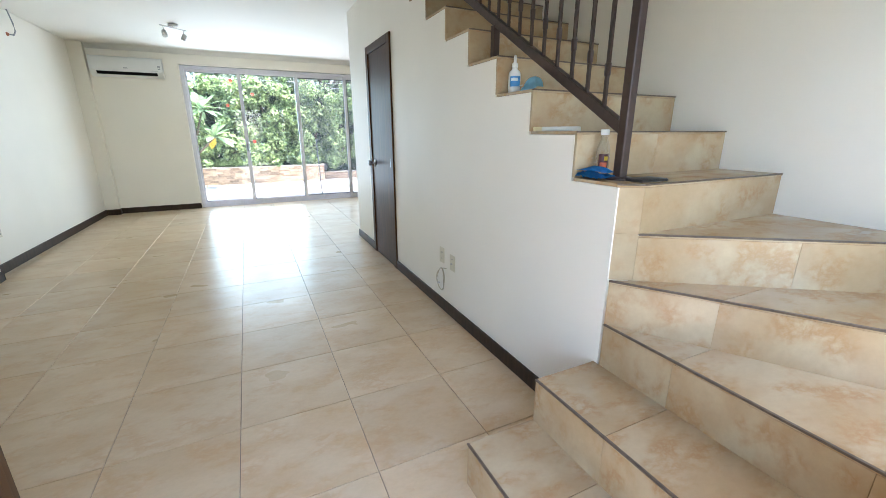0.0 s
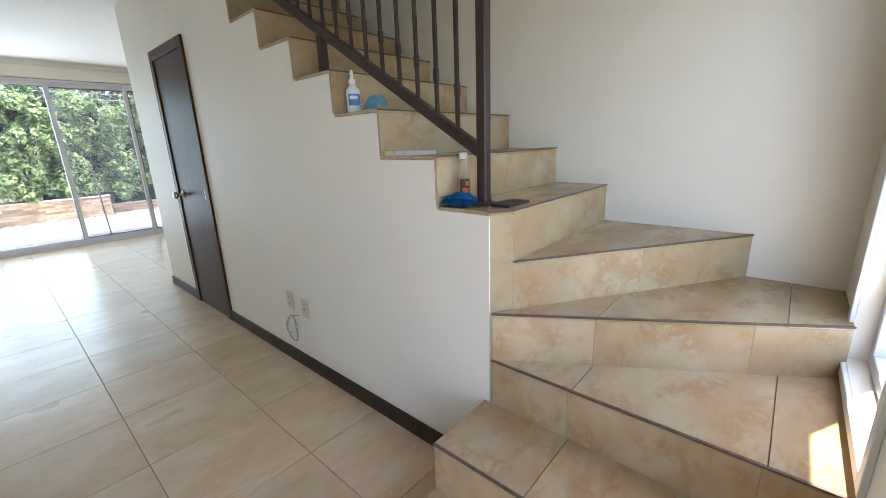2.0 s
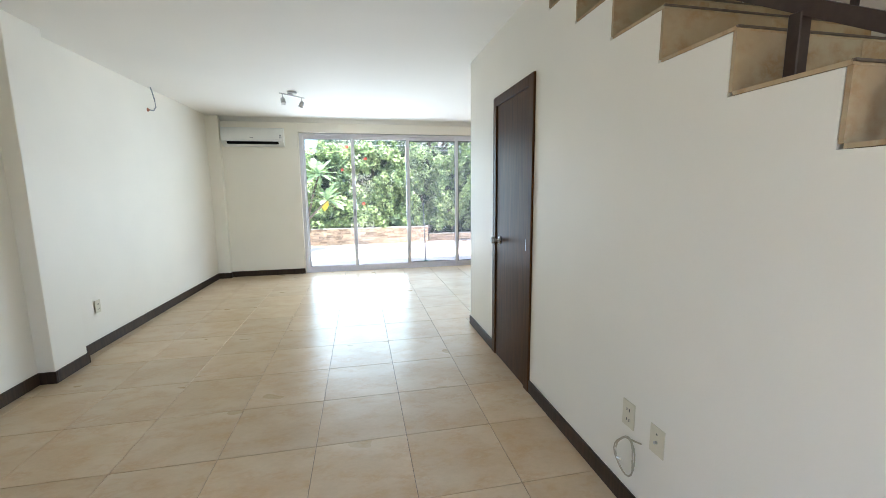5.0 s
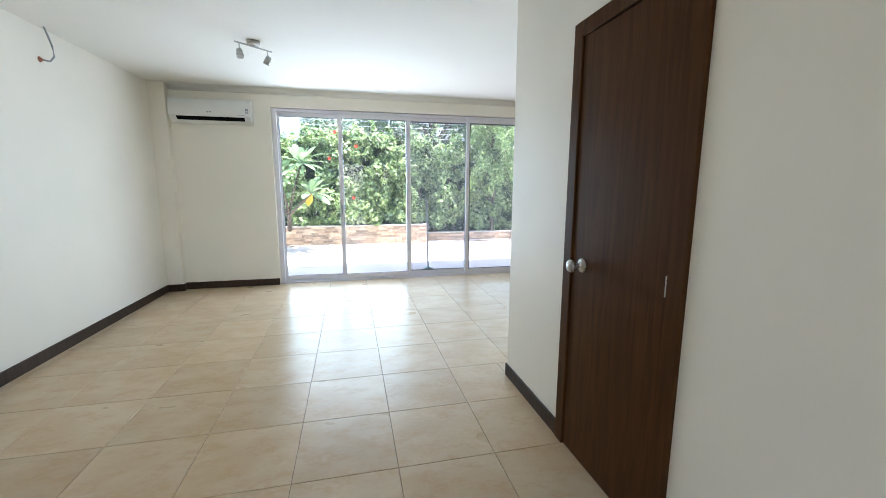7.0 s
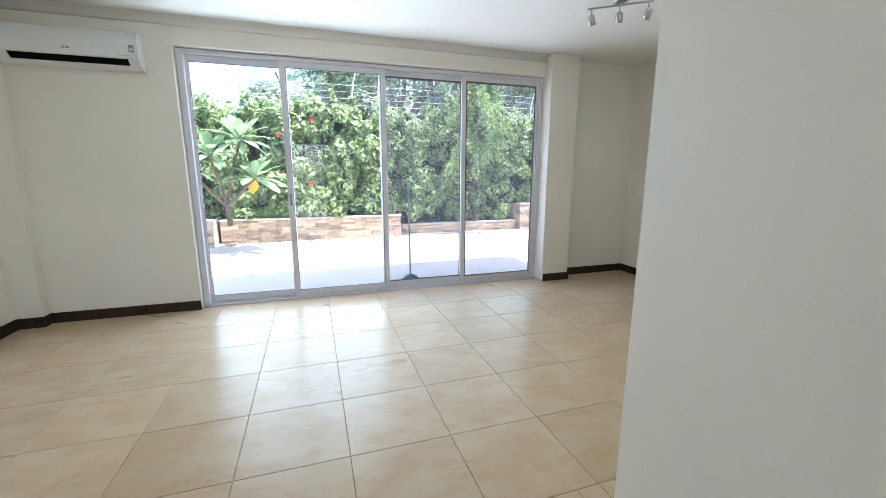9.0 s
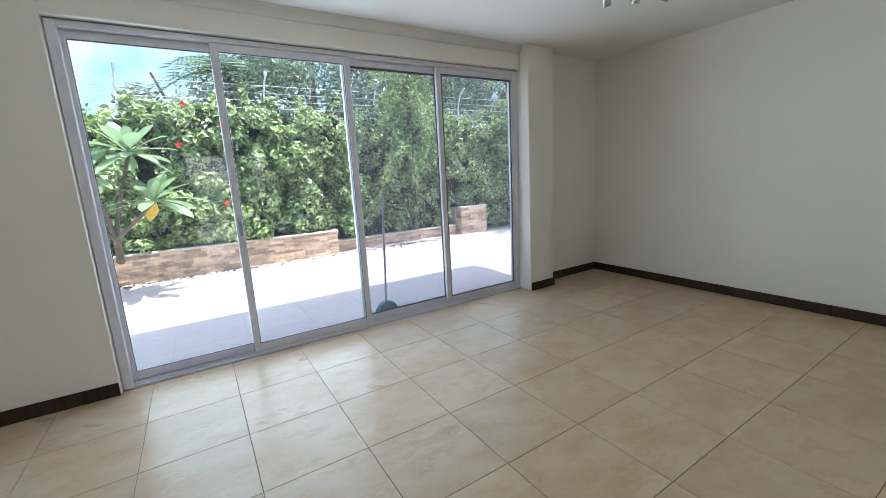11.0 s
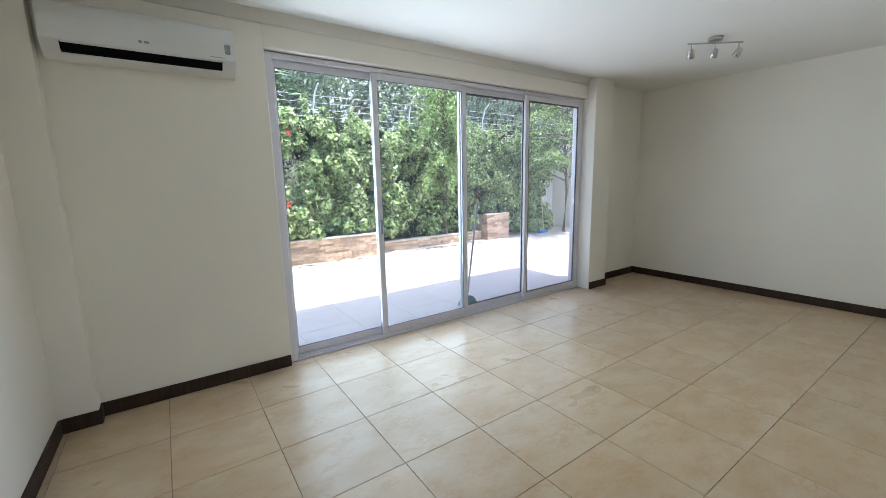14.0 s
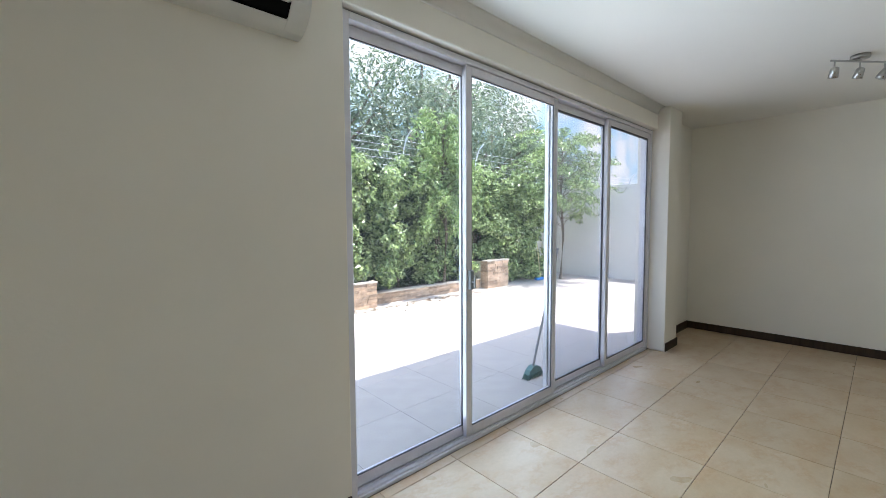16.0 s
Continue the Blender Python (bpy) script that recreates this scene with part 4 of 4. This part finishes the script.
palm(16.5, 17.0, 3.6, 3)

structure("backdrop", box(-700, 150, -0.16, 1400, 150.5, 160), SKY_SHEET, "pale blue sky with soft white clouds", "sky")

# ---- railing ----
rail = thing("stair_railing", "dark brown iron stair railing with knuckled balusters", "railing", (0, 0, 0))
RX, SL, NY = 1.325, 0.612, 0.988
part("newel_post", box(RX - 0.02, NY - 0.02, 6 * R + 0.006, RX + 0.02, NY + 0.02, 2.085, 0.006, 3), IRON, rail)
part("base_plate", lathe([(0.058, 0), (0.058, 0.006), (0.045, 0.010), (0.03, 0.012)], 20, at=(RX, NY, 6 * R)), IRON, rail)
hr = rod((RX, 0.838, 2.015), (RX, 3.05, 2.015 + 2.212 * SL), 0.024, sides=18)
part("handrail", hr, IRON, rail, "round dark handrail", True)


def sloped(y0, y1, z, h, w):
    """A flat bar that climbs with the stairs; z is its middle at the newel post."""
    a, b = z + (y0 - NY) * SL, z + (y1 - NY) * SL
    return prism([(y0, a - h), (y1, b - h), (y1, b + h), (y0, a + h)], RX - w, RX + w, axis="x")


part("middle_rail", sloped(NY + 0.02, 3.2, 1.972, 0.019, 0.014), IRON, rail)
part("bottom_rail", sloped(NY + 0.02, 3.44, 1.305, 0.024, 0.016), IRON, rail)
for k in range(20):
    y = 1.106 + 0.1015 * k
    a, b = 1.305 + (y - NY) * SL + 0.02, 1.972 + (y - NY) * SL - 0.015
    bal = box(RX - 0.0065, y - 0.0065, a, RX + 0.0065, y + 0.0065, b)
    for z in (a + 0.14, b - 0.15):
        lathe([(0.008, -0.028), (0.0125, -0.02), (0.0125, 0.02), (0.008, 0.028)], 8, bm=bal, at=(RX, y, z))
    part("baluster", bal, IRON, rail)
for y in (1.945, 2.85):
    k = 7 + int((y - 1.11) / RUN)
    part("leg", box(RX - 0.019, y - 0.019, k * R, RX + 0.019, y + 0.019, 1.285 + (y - NY) * SL, 0.003, 1), IRON, rail)

# ---- things left on the steps ----


def arc_patch(r, z0, z1, a0, a1, n=10):
    bm = bmesh.new()
    rows = []
    for k in range(n + 1):
        a = radians(a0 + (a1 - a0) * k / n)
        rows.append([bm.verts.new((q * math.cos(a), q * math.sin(a), z)) for q, z in ((r, z0), (r + 0.0003, z0), (r + 0.0003, z1), (r, z1))])
    for p, q in zip(rows, rows[1:]):
        for c in range(4):
            bm.faces.new((p[c], p[(c + 1) % 4], q[(c + 1) % 4], q[c]))
    return bm


bot = thing("spray_bottle", "small white squeeze bottle with a blue label on a step", "bottle", (1.25, 1.635, 8 * R))
part("bottle_body", lathe([(0.027, 0.001), (0.030, 0.006), (0.030, 0.088), (0.026, 0.10), (0.014, 0.112), (0.013, 0.12)], 24), WHITE, bot, "", True)
part("label", arc_patch(0.0302, 0.030, 0.078, 190, 300), LABEL_BLUE, bot, "blue printed label")
part("label_print", arc_patch(0.0306, 0.056, 0.070, 205, 270), WHITE, bot, "white print band")
part("nozzle", lathe([(0.015, 0.12), (0.015, 0.138), (0.008, 0.143), (0.007, 0.16), (0.009, 0.165), (0.004, 0.178)], 16), WHITE, bot, "white nozzle cap", True)


def crumple(name, sx, sy, h, seed, mat, parent, folds=3.0, n=18):
    bm = bmesh.new()
    grid = []
    for i in range(n):
        row = []
        for j in range(n):
            u, v = i / (n - 1) * 2 - 1, j / (n - 1) * 2 - 1
            edge = max(abs(u), abs(v))
            z = h * (1 - 0.75 * edge ** 2) * (0.55 + 0.45 * noise.noise(Vector((u * folds, v * folds, seed)))) + 0.012 * noise.noise(Vector((u * 5, v * 5, seed + 9)))
            row.append(bm.verts.new((sx * (u + 0.12 * noise.noise(Vector((v * 2, seed, 0)))), sy * (v + 0.12 * noise.noise(Vector((u * 2, seed, 3)))), max(z, 0.003))))
        grid.append(row)
    for i in range(n - 1):
        for j in range(n - 1):
            bm.faces.new((grid[i][j], grid[i + 1][j], grid[i + 1][j + 1], grid[i][j + 1]))
    bmesh.ops.solidify(bm, geom=bm.faces[:], thickness=0.003)
    return part(name, bm, mat, parent, "", True)


mk = thing("face_mask", "pale blue pleated disposable face mask on a step", "face mask", (1.262, 1.535, 8 * R + 0.002))
bm = bmesh.new()
rows = []
for i in range(17):
    u = i / 16 * 2 - 1
    rows.append([])
    for j in range(13):
        f = j / 12
        rise = 0.064 * math.sqrt(max(1 - (u * 0.97) ** 2, 0)) * (1 + 0.18 * u)
        pleat = 0.004 * math.sin(f * 6 * math.pi)
        rows[-1].append(bm.verts.new((-0.004 + 0.06 * f * f + pleat, -0.056 * u + 0.01 * f, rise * math.sin(f * math.pi * 0.62) / 0.94)))
for p, q in zip(rows, rows[1:]):
    for c in range(12):
        bm.faces.new((p[c], p[c + 1], q[c + 1], q[c]))
bmesh.ops.solidify(bm, geom=bm.faces[:], thickness=0.0015)
part("mask_sheet", bm, PALE_BLUE, mk, "", True)
part("ear_loop", tube([(0.0, 0.056, 0.004), (-0.012, 0.066, 0.014), (-0.006, 0.07, 0.03), (0.004, 0.052, 0.034)], 0.0015, 6), WHITE, mk, "thin white ear loop", True)
cl2 = thing("cleaning_cloth", "bright blue folded cloth beside the railing post", "cloth", (1.262, 1.055, 6 * R + 0.003))
crumple("cloth", 0.056, 0.070, 0.040, 7.0, BLUE, cl2, 1.2)
flap = bmesh.new()
fold = [[flap.verts.new((x + 0.018 * v, 0.066 * u, 0.030 + 0.022 * v * (1 - abs(u)) - 0.006 * u * u + 0.008 * abs(u) * (1 - v))) for x, v in ((-0.058, 0.0), (-0.045, 0.6), (-0.020, 1.0), (0.02, 0.7))] for u in (-1.0, -0.6, -0.2, 0.15, 0.55, 1.0)]
for p, q in zip(fold, fold[1:]):
    for c in range(3):
        flap.faces.new((p[c], p[c + 1], q[c + 1], q[c]))
bmesh.ops.solidify(flap, geom=flap.faces[:], thickness=0.004)
part("cloth_fold", flap, BLUE, cl2, "", True)
sp = [(1.262, 1.372, SPONGE_Y, "yellowish eraser sponge bar on a step"), (1.272, 1.325, SPONGE, "white eraser sponge bar on a step"), (1.282, 1.268, SPONGE, "white eraser sponge bar on a step")]
for k, (x, y, mt, lb) in enumerate(sp):
    so = tagged(mesh_object("sponge", box(-0.062, -0.02, 0, 0.062, 0.02, 0.02, 0.004), mt), lb, "sponge", "sponges on the step")
    so.matrix_world = pose(x, y, 7 * R, 0, 0, -28 - 8 * k)
b2 = thing("bottle", "clear plastic bottle with a dark picture label on a step", "bottle", (1.322, 1.082, 6 * R))
part("bottle_body", lathe([(0.024, 0.001), (0.027, 0.006), (0.027, 0.105), (0.023, 0.13), (0.014, 0.15), (0.013, 0.172)], 24), PET, b2, "", True)
part("label", arc_patch(0.0273, 0.030, 0.096, 190, 275), LABEL_DARK, b2, "dark picture label")
part("label_print", arc_patch(0.0276, 0.038, 0.062, 205, 262), LABEL_RED, b2, "orange red print")
part("label_print", arc_patch(0.0276, 0.070, 0.086, 235, 268), YELLOW, b2, "yellow print")
part("cap", lathe([(0.016, 0.17), (0.017, 0.172), (0.017, 0.19), (0.015, 0.193)], 20), WHITE, b2, "white screw cap")
ph = thing("phone", "dark smartphone lying flat on a step", "phone", (1.375, 0.905, 6 * R), 0)
part("phone_body", box(-0.075, -0.042, 0.0, 0.075, 0.042, 0.010, 0.004), PHONE, ph)
part("phone_screen", box(-0.070, -0.038, 0.010, 0.070, 0.038, 0.0108), BLACK, ph)

# ---- sockets and cables ----


def socket(place, turn, label, slots):
    so = thing("wall_socket", label, "wall socket", place, turn)
    part("cover_plate", box(-0.038, -0.006, -0.058, 0.038, 0, 0.058, 0.003), IVORY, so)
    if slots:
        for z in (-0.025, 0.02):
            for x in (-0.008, 0.008):
                part("slot", box(x - 0.0015, -0.0072, z - 0.006, x + 0.0015, -0.0055, z + 0.006), BLACK, so)
    else:
        part("jack", rod((0, -0.016, -0.005), (0, -0.004, -0.005), 0.006, sides=12), STEEL, so)
        part("jack_hole", rod((0, -0.0068, 0.028), (0, -0.0055, 0.028), 0.004, sides=10), BLACK, so)


socket((WX, 2.38, 0.43), -90, "cream power socket plate low on the stair wall", True)
socket((WX, 2.21, 0.415), -90, "cream cable outlet plate low on the stair wall", False)
socket((LX + 0.0125, 5.04, 0.39), 90, "cream power socket plate low on the long wall", True)
coil = thing("coiled_cable", "thin white cable coiled and hanging from a wall outlet", "cable", (WX - 0.014, 2.365, 0.25))
pts = [(-0.004, -0.09, 0.11), (-0.010, -0.05, 0.10), (-0.006, 0.0, 0.085)]
for k in range(46):
    a = math.pi / 2 + k / 45 * math.tau * 2.1
    rr = 0.085 + 0.008 * math.sin(k * 0.9)
    pts.append((-0.004 - 0.006 * math.sin(k * 0.37) ** 2, rr * 0.78 * math.cos(a) + 0.01 * math.sin(k * 0.25), rr * math.sin(a)))
part("cable", tube(pts, 0.0035, 6), CABLE, coil, "", True)
part("plug", rod((-0.006, 0.05, -0.045), (-0.012, 0.02, -0.035), 0.006, sides=10), STEEL, coil, "metal plug")
wire = thing("loose_wire", "bare lamp wire curling out of the wall", "wire", (-2.262, 6.33, 2.355))
part("wire_outlet", lathe([(0.03, 0), (0.022, 0.012), (0.008, 0.03)], 14), COPPER, wire, "reddish plastic wire outlet").matrix_local = pose(0, 0, 0.0, 0, 90, 0)
part("wire_lead", tube([(0.02, 0, 0), (0.05, 0.05, 0.0), (0.055, 0.10, 0.05), (0.05, 0.10, 0.13), (0.05, 0.06, 0.21), (0.05, 0.02, 0.27)], 0.007, 8), GREY, wire, "", True)

stub = thing("loose_cable", "short pale cable stub poking out low on the recess wall", "cable", (1.25, 4.895, 0.20))
part("cable", tube([(0, 0.0, 0), (0, 0.024, 0.003), (0, 0.042, -0.010), (0, 0.046, -0.032), (0, 0.038, -0.055)], 0.003, 8), CABLE, stub, "", True)
part("cable_tip", rod((0, 0.0455, -0.018), (0, 0.046, -0.034), 0.0045, sides=10), BLACK, stub, "dark plug tip")
part("cable_clip", rod((0, 0.003, 0.001), (0, 0.02, 0.003), 0.004, sides=10), BLACK, stub, "dark sleeve")

chip = thing("wall_mark", "small dark scuff chipped into the wall paint", "wall mark", (WX - 0.0005, 4.475, 0.45))
part("scuff", lathe([(0.0035, 0), (0.003, 0.0006), (0.0, 0.0008)], 8), NOSE, chip).matrix_local = pose(0, 0, 0, 0, -90, 0)

# ---- air conditioner ----
ac = thing("air_conditioner", "white wall-mounted split air conditioner with a dark vent slot", "air conditioner", (-1.54, WY, 2.14))


def rounded(points, r, steps=4):
    """The outline with each corner (y, z, and whether it is rounded) cut to a small arc."""
    out = []
    for i, (y, z, soft) in enumerate(points):
        p = Vector((y, z))
        if not soft:
            out.append(tuple(p))
            continue
        a = Vector(points[i - 1][:2]) - p
        c = Vector(points[(i + 1) % len(points)][:2]) - p
        k = min(r, a.length * 0.45, c.length * 0.45)
        p0, p1 = p + a.normalized() * k, p + c.normalized() * k
        for n in range(steps + 1):
            f = n / steps
            out.append(tuple(p0 * (1 - f) ** 2 + p * 2 * f * (1 - f) + p1 * f * f))
    return out


front_line = rounded([(-0.055, 0.295, 0), (-0.165, 0.298, 1), (-0.20, 0.20, 1), (-0.197, 0.083, 0), (-0.055, 0.083, 0)], 0.05)
part("shell", prism(front_line, -0.452, 0.452, axis="x"), WHITE, ac, "", False)
low_line = rounded([(-0.055, 0.0, 0), (-0.10, 0.0, 1), (-0.155, 0.034, 1), (-0.10, 0.036, 0), (-0.10, 0.080, 0), (-0.055, 0.080, 0)], 0.03)
part("lower_shell", prism(low_line, -0.452, 0.452, axis="x"), WHITE, ac)
for sd in (-1, 1):
    cap = rounded([(-0.055, 0.0, 0), (-0.10, 0.0, 1), (-0.158, 0.034, 1), (-0.199, 0.085, 1), (-0.202, 0.20, 1), (-0.167, 0.30, 1), (-0.055, 0.297, 0)], 0.05)
    lo_x, hi_x = sorted((0.388 * sd, 0.46 * sd))
    low_cap = rounded([(-0.09, 0.002, 0), (-0.105, 0.002, 1), (-0.158, 0.034, 1), (-0.199, 0.085, 0), (-0.09, 0.085, 0)], 0.02)
    part("slot_end", prism(low_cap, lo_x, hi_x, axis="x"), WHITE, ac)
    lo_x, hi_x = sorted((0.452 * sd, 0.464 * sd))
    part("end_cap", prism(cap, lo_x, hi_x, axis="x"), WHITE, ac)
part("vent_slot", prism([(-0.186, 0.078), (-0.15, 0.038), (-0.10, 0.038), (-0.10, 0.078)], -0.388, 0.388, axis="x"), VENT, ac, "black air outlet")
part("louvre", prism([(-0.194, 0.074), (-0.199, 0.0815), (-0.15, 0.0815), (-0.15, 0.077)], -0.38, 0.38, axis="x"), WHITE, ac)
part("display", box(0.405, -0.2045, 0.125, 0.437, -0.199, 0.180), GREY, ac, "small grey display sticker")
part("display_ring", lathe([(0.011, 0.0), (0.011, 0.0008), (0.006, 0.0008), (0.006, 0.0)], 16), WHITE, ac, "pale ring on the sticker").matrix_local = pose(0.421, -0.2045, 0.146, 90, 0, 0)
part("badge", lathe([(0.009, 0.0), (0.009, 0.002), (0.004, 0.0025)], 16), GREY, ac, "round grey badge").matrix_local = pose(-0.03, -0.1985, 0.128, 90, 0, 0)
part("badge", box(-0.014, -0.2005, 0.122, 0.012, -0.198, 0.134), GREY, ac)
part("label_bar", box(0.32, -0.2005, 0.098, 0.40, -0.197, 0.101), GREY, ac, "thin grey line of print")

# ---- ceiling spot bars ----


def spot_bar(place, turn, length, heads, label):
    sb = thing("ceiling_light", label, "ceiling light", place, turn)
    part("ceiling_plate", lathe([(0.055, 0.0), (0.055, -0.02), (0.050, -0.028), (0.02, -0.03)][::-1], 24), STEEL, sb, "", True)
    part("bar", rod((-length / 2, 0, -0.045), (length / 2, 0, -0.045), 0.007, sides=12), STEEL, sb)
    part("stem", rod((0, 0, -0.045), (0, 0, -0.02), 0.009, sides=10), STEEL, sb)
    for x, tilt, swing in heads:
        part("arm", rod((x, 0, -0.105), (x, 0, -0.045), 0.005, sides=8), STEEL, sb)
        hd = part("spot_head", lathe([(0.012, 0.03), (0.024, 0.022), (0.027, 0.0), (0.030, -0.045), (0.027, -0.046), (0.022, -0.03)], 20), STEEL, sb, "brushed steel spot head", True)
        hd.matrix_local = pose(x, 0, -0.12, tilt, 0, swing)
        part("lens", lathe([(0.026, -0.040), (0.0262, -0.0405), (0.0262, -0.043), (0.02, -0.0445)], 20), WHITE, hd, "pale lamp lens")


spot_bar((-0.66, 6.32, H), 42, 0.34, [(-0.13, 25, 160), (0.13, 30, 20)], "brushed steel ceiling spot bar with two heads")
spot_bar((2.52, 6.635, H), -38, 0.46, [(-0.2, 25, -30), (0.0, 20, 0), (0.2, 30, 40)], "brushed steel ceiling spot bar with three heads")

# ---- broom outside the glass ----
br = thing("broom", "broom with a green plastic head leaning on the glass door", "broom", (1.33, 8.64, GZ))
part("broom_stick", rod((0, 0, 0.10), (-0.08, -0.30, 1.24), 0.011, sides=10), GREY, br)
part("broom_head", prism([(-0.10, 0.045), (-0.075, 0.085), (-0.02, 0.115), (0.03, 0.115), (0.085, 0.085), (0.11, 0.045)], -0.03, 0.03, axis="y"), GREEN_BROOM, br, "green plastic head")
bristle = bmesh.new()
for i in range(13):
    for j in range(4):
        x, y = -0.10 + 0.0175 * i, -0.024 + 0.016 * j
        rod((x, y, 0.05), (x * 1.22 + 0.004 * math.sin(i * 3 + j), y * 1.3, 0.0), 0.006, 0.004, sides=5, bm=bristle)
part("bristles", bristle, GREEN_BROOM, br, "dense green bristles")
pan = thing("broom", "broom with a blue head propped against the hedge", "broom", (7.02, 12.45, GZ))
part("broom_head", box(-0.16, -0.05, 0.0, 0.16, 0.05, 0.07, 0.015), BLUE_PLASTIC, pan, "blue plastic head")
part("broom_stick", rod((0.05, 0, 0.06), (0.08, 0.14, 0.95), 0.012, sides=8), SPONGE_Y, pan, "pale wooden stick")

# ---- floor tiles ----
floor_ob = bpy.data.objects["floor"]
tile_mesh = {}


def lay(parent, name, x0, y0, x1, y1, top, thick, mat, gap):
    w, d = round(x1 - x0 - gap, 4), round(y1 - y0 - gap, 4)
    key = (name, w, d)
    if key not in tile_mesh:
        bm = bmesh.new()
        e = 0.0012
        lo = [bm.verts.new((sx * w / 2, sy * d / 2, -thick)) for sx, sy in ((-1, -1), (1, -1), (1, 1), (-1, 1))]
        mid = [bm.verts.new((sx * w / 2, sy * d / 2, -e)) for sx, sy in ((-1, -1), (1, -1), (1, 1), (-1, 1))]
        hi = [bm.verts.new((sx * (w / 2 - e), sy * (d / 2 - e), 0)) for sx, sy in ((-1, -1), (1, -1), (1, 1), (-1, 1))]
        bm.faces.new(hi)
        for i in range(4):
            j = (i + 1) % 4
            bm.faces.new((lo[i], lo[j], mid[j], mid[i]))
            bm.faces.new((mid[i], mid[j], hi[j], hi[i]))
        bmesh.ops.recalc_face_normals(bm, faces=bm.faces)
        me = bpy.data.meshes.new(name)
        bm.to_mesh(me)
        bm.free()
        me.materials.append(mat)
        tile_mesh[key] = me
    ob = new(name, tile_mesh[key])
    ob.location = ((x0 + x1) / 2, (y0 + y1) / 2, top)
    ob.parent = parent


for i in range(-6, 9):
    for j in range(-1, 17):
        x0, y0 = 0.31 + 0.5 * i, 0.1 + 0.5 * j
        x1, y1 = x0 + 0.5, y0 + 0.5
        x0, x1, y0, y1 = max(x0, LX - 0.01), min(x1, EX), max(y0, FY - 0.15), min(y1, WY - 0.012)
        if y0 < 4.895 and x1 > WX:
            if y1 > 4.90 and x0 > WX:
                y0 = 4.895
            elif y1 <= 4.895 or x0 < WX:
                x1 = min(x1, WX)
        if y0 < LOW and y1 <= LOW + 0.01:
            x1 = min(x1, 0.60)
        if x1 - x0 > 0.02 and y1 - y0 > 0.02:
            lay(floor_ob, "floor_tile", x0, y0, x1, y1, 0.0, 0.004, TILE, 0.003)

lay(floor_ob, "floor_tile", WX, 4.895, 1.31, 5.1, 0.0, 0.004, TILE, 0.003)

# terrace pavers: the near ones singly, the rest as one
far = bmesh.new()
for i in range(-15, 27):
    for j in range(0, 9):
        x0, y0 = 0.6 * i, WY + 0.15 + 0.6 * j
        if -1.9 < x0 < 6.5 and y0 < 12.5:
            lay(terrace, "paver", x0, y0, x0 + 0.6, min(y0 + 0.6, 13.49), GZ, 0.0035, PAVER, 0.0015)
        else:
            box(x0 + 0.003, y0 + 0.003, GZ - 0.005, x0 + 0.597, min(y0 + 0.597, 13.49), GZ, bm=far)
tagged(part("pavers", far, PAVER, terrace), kind="stuff")
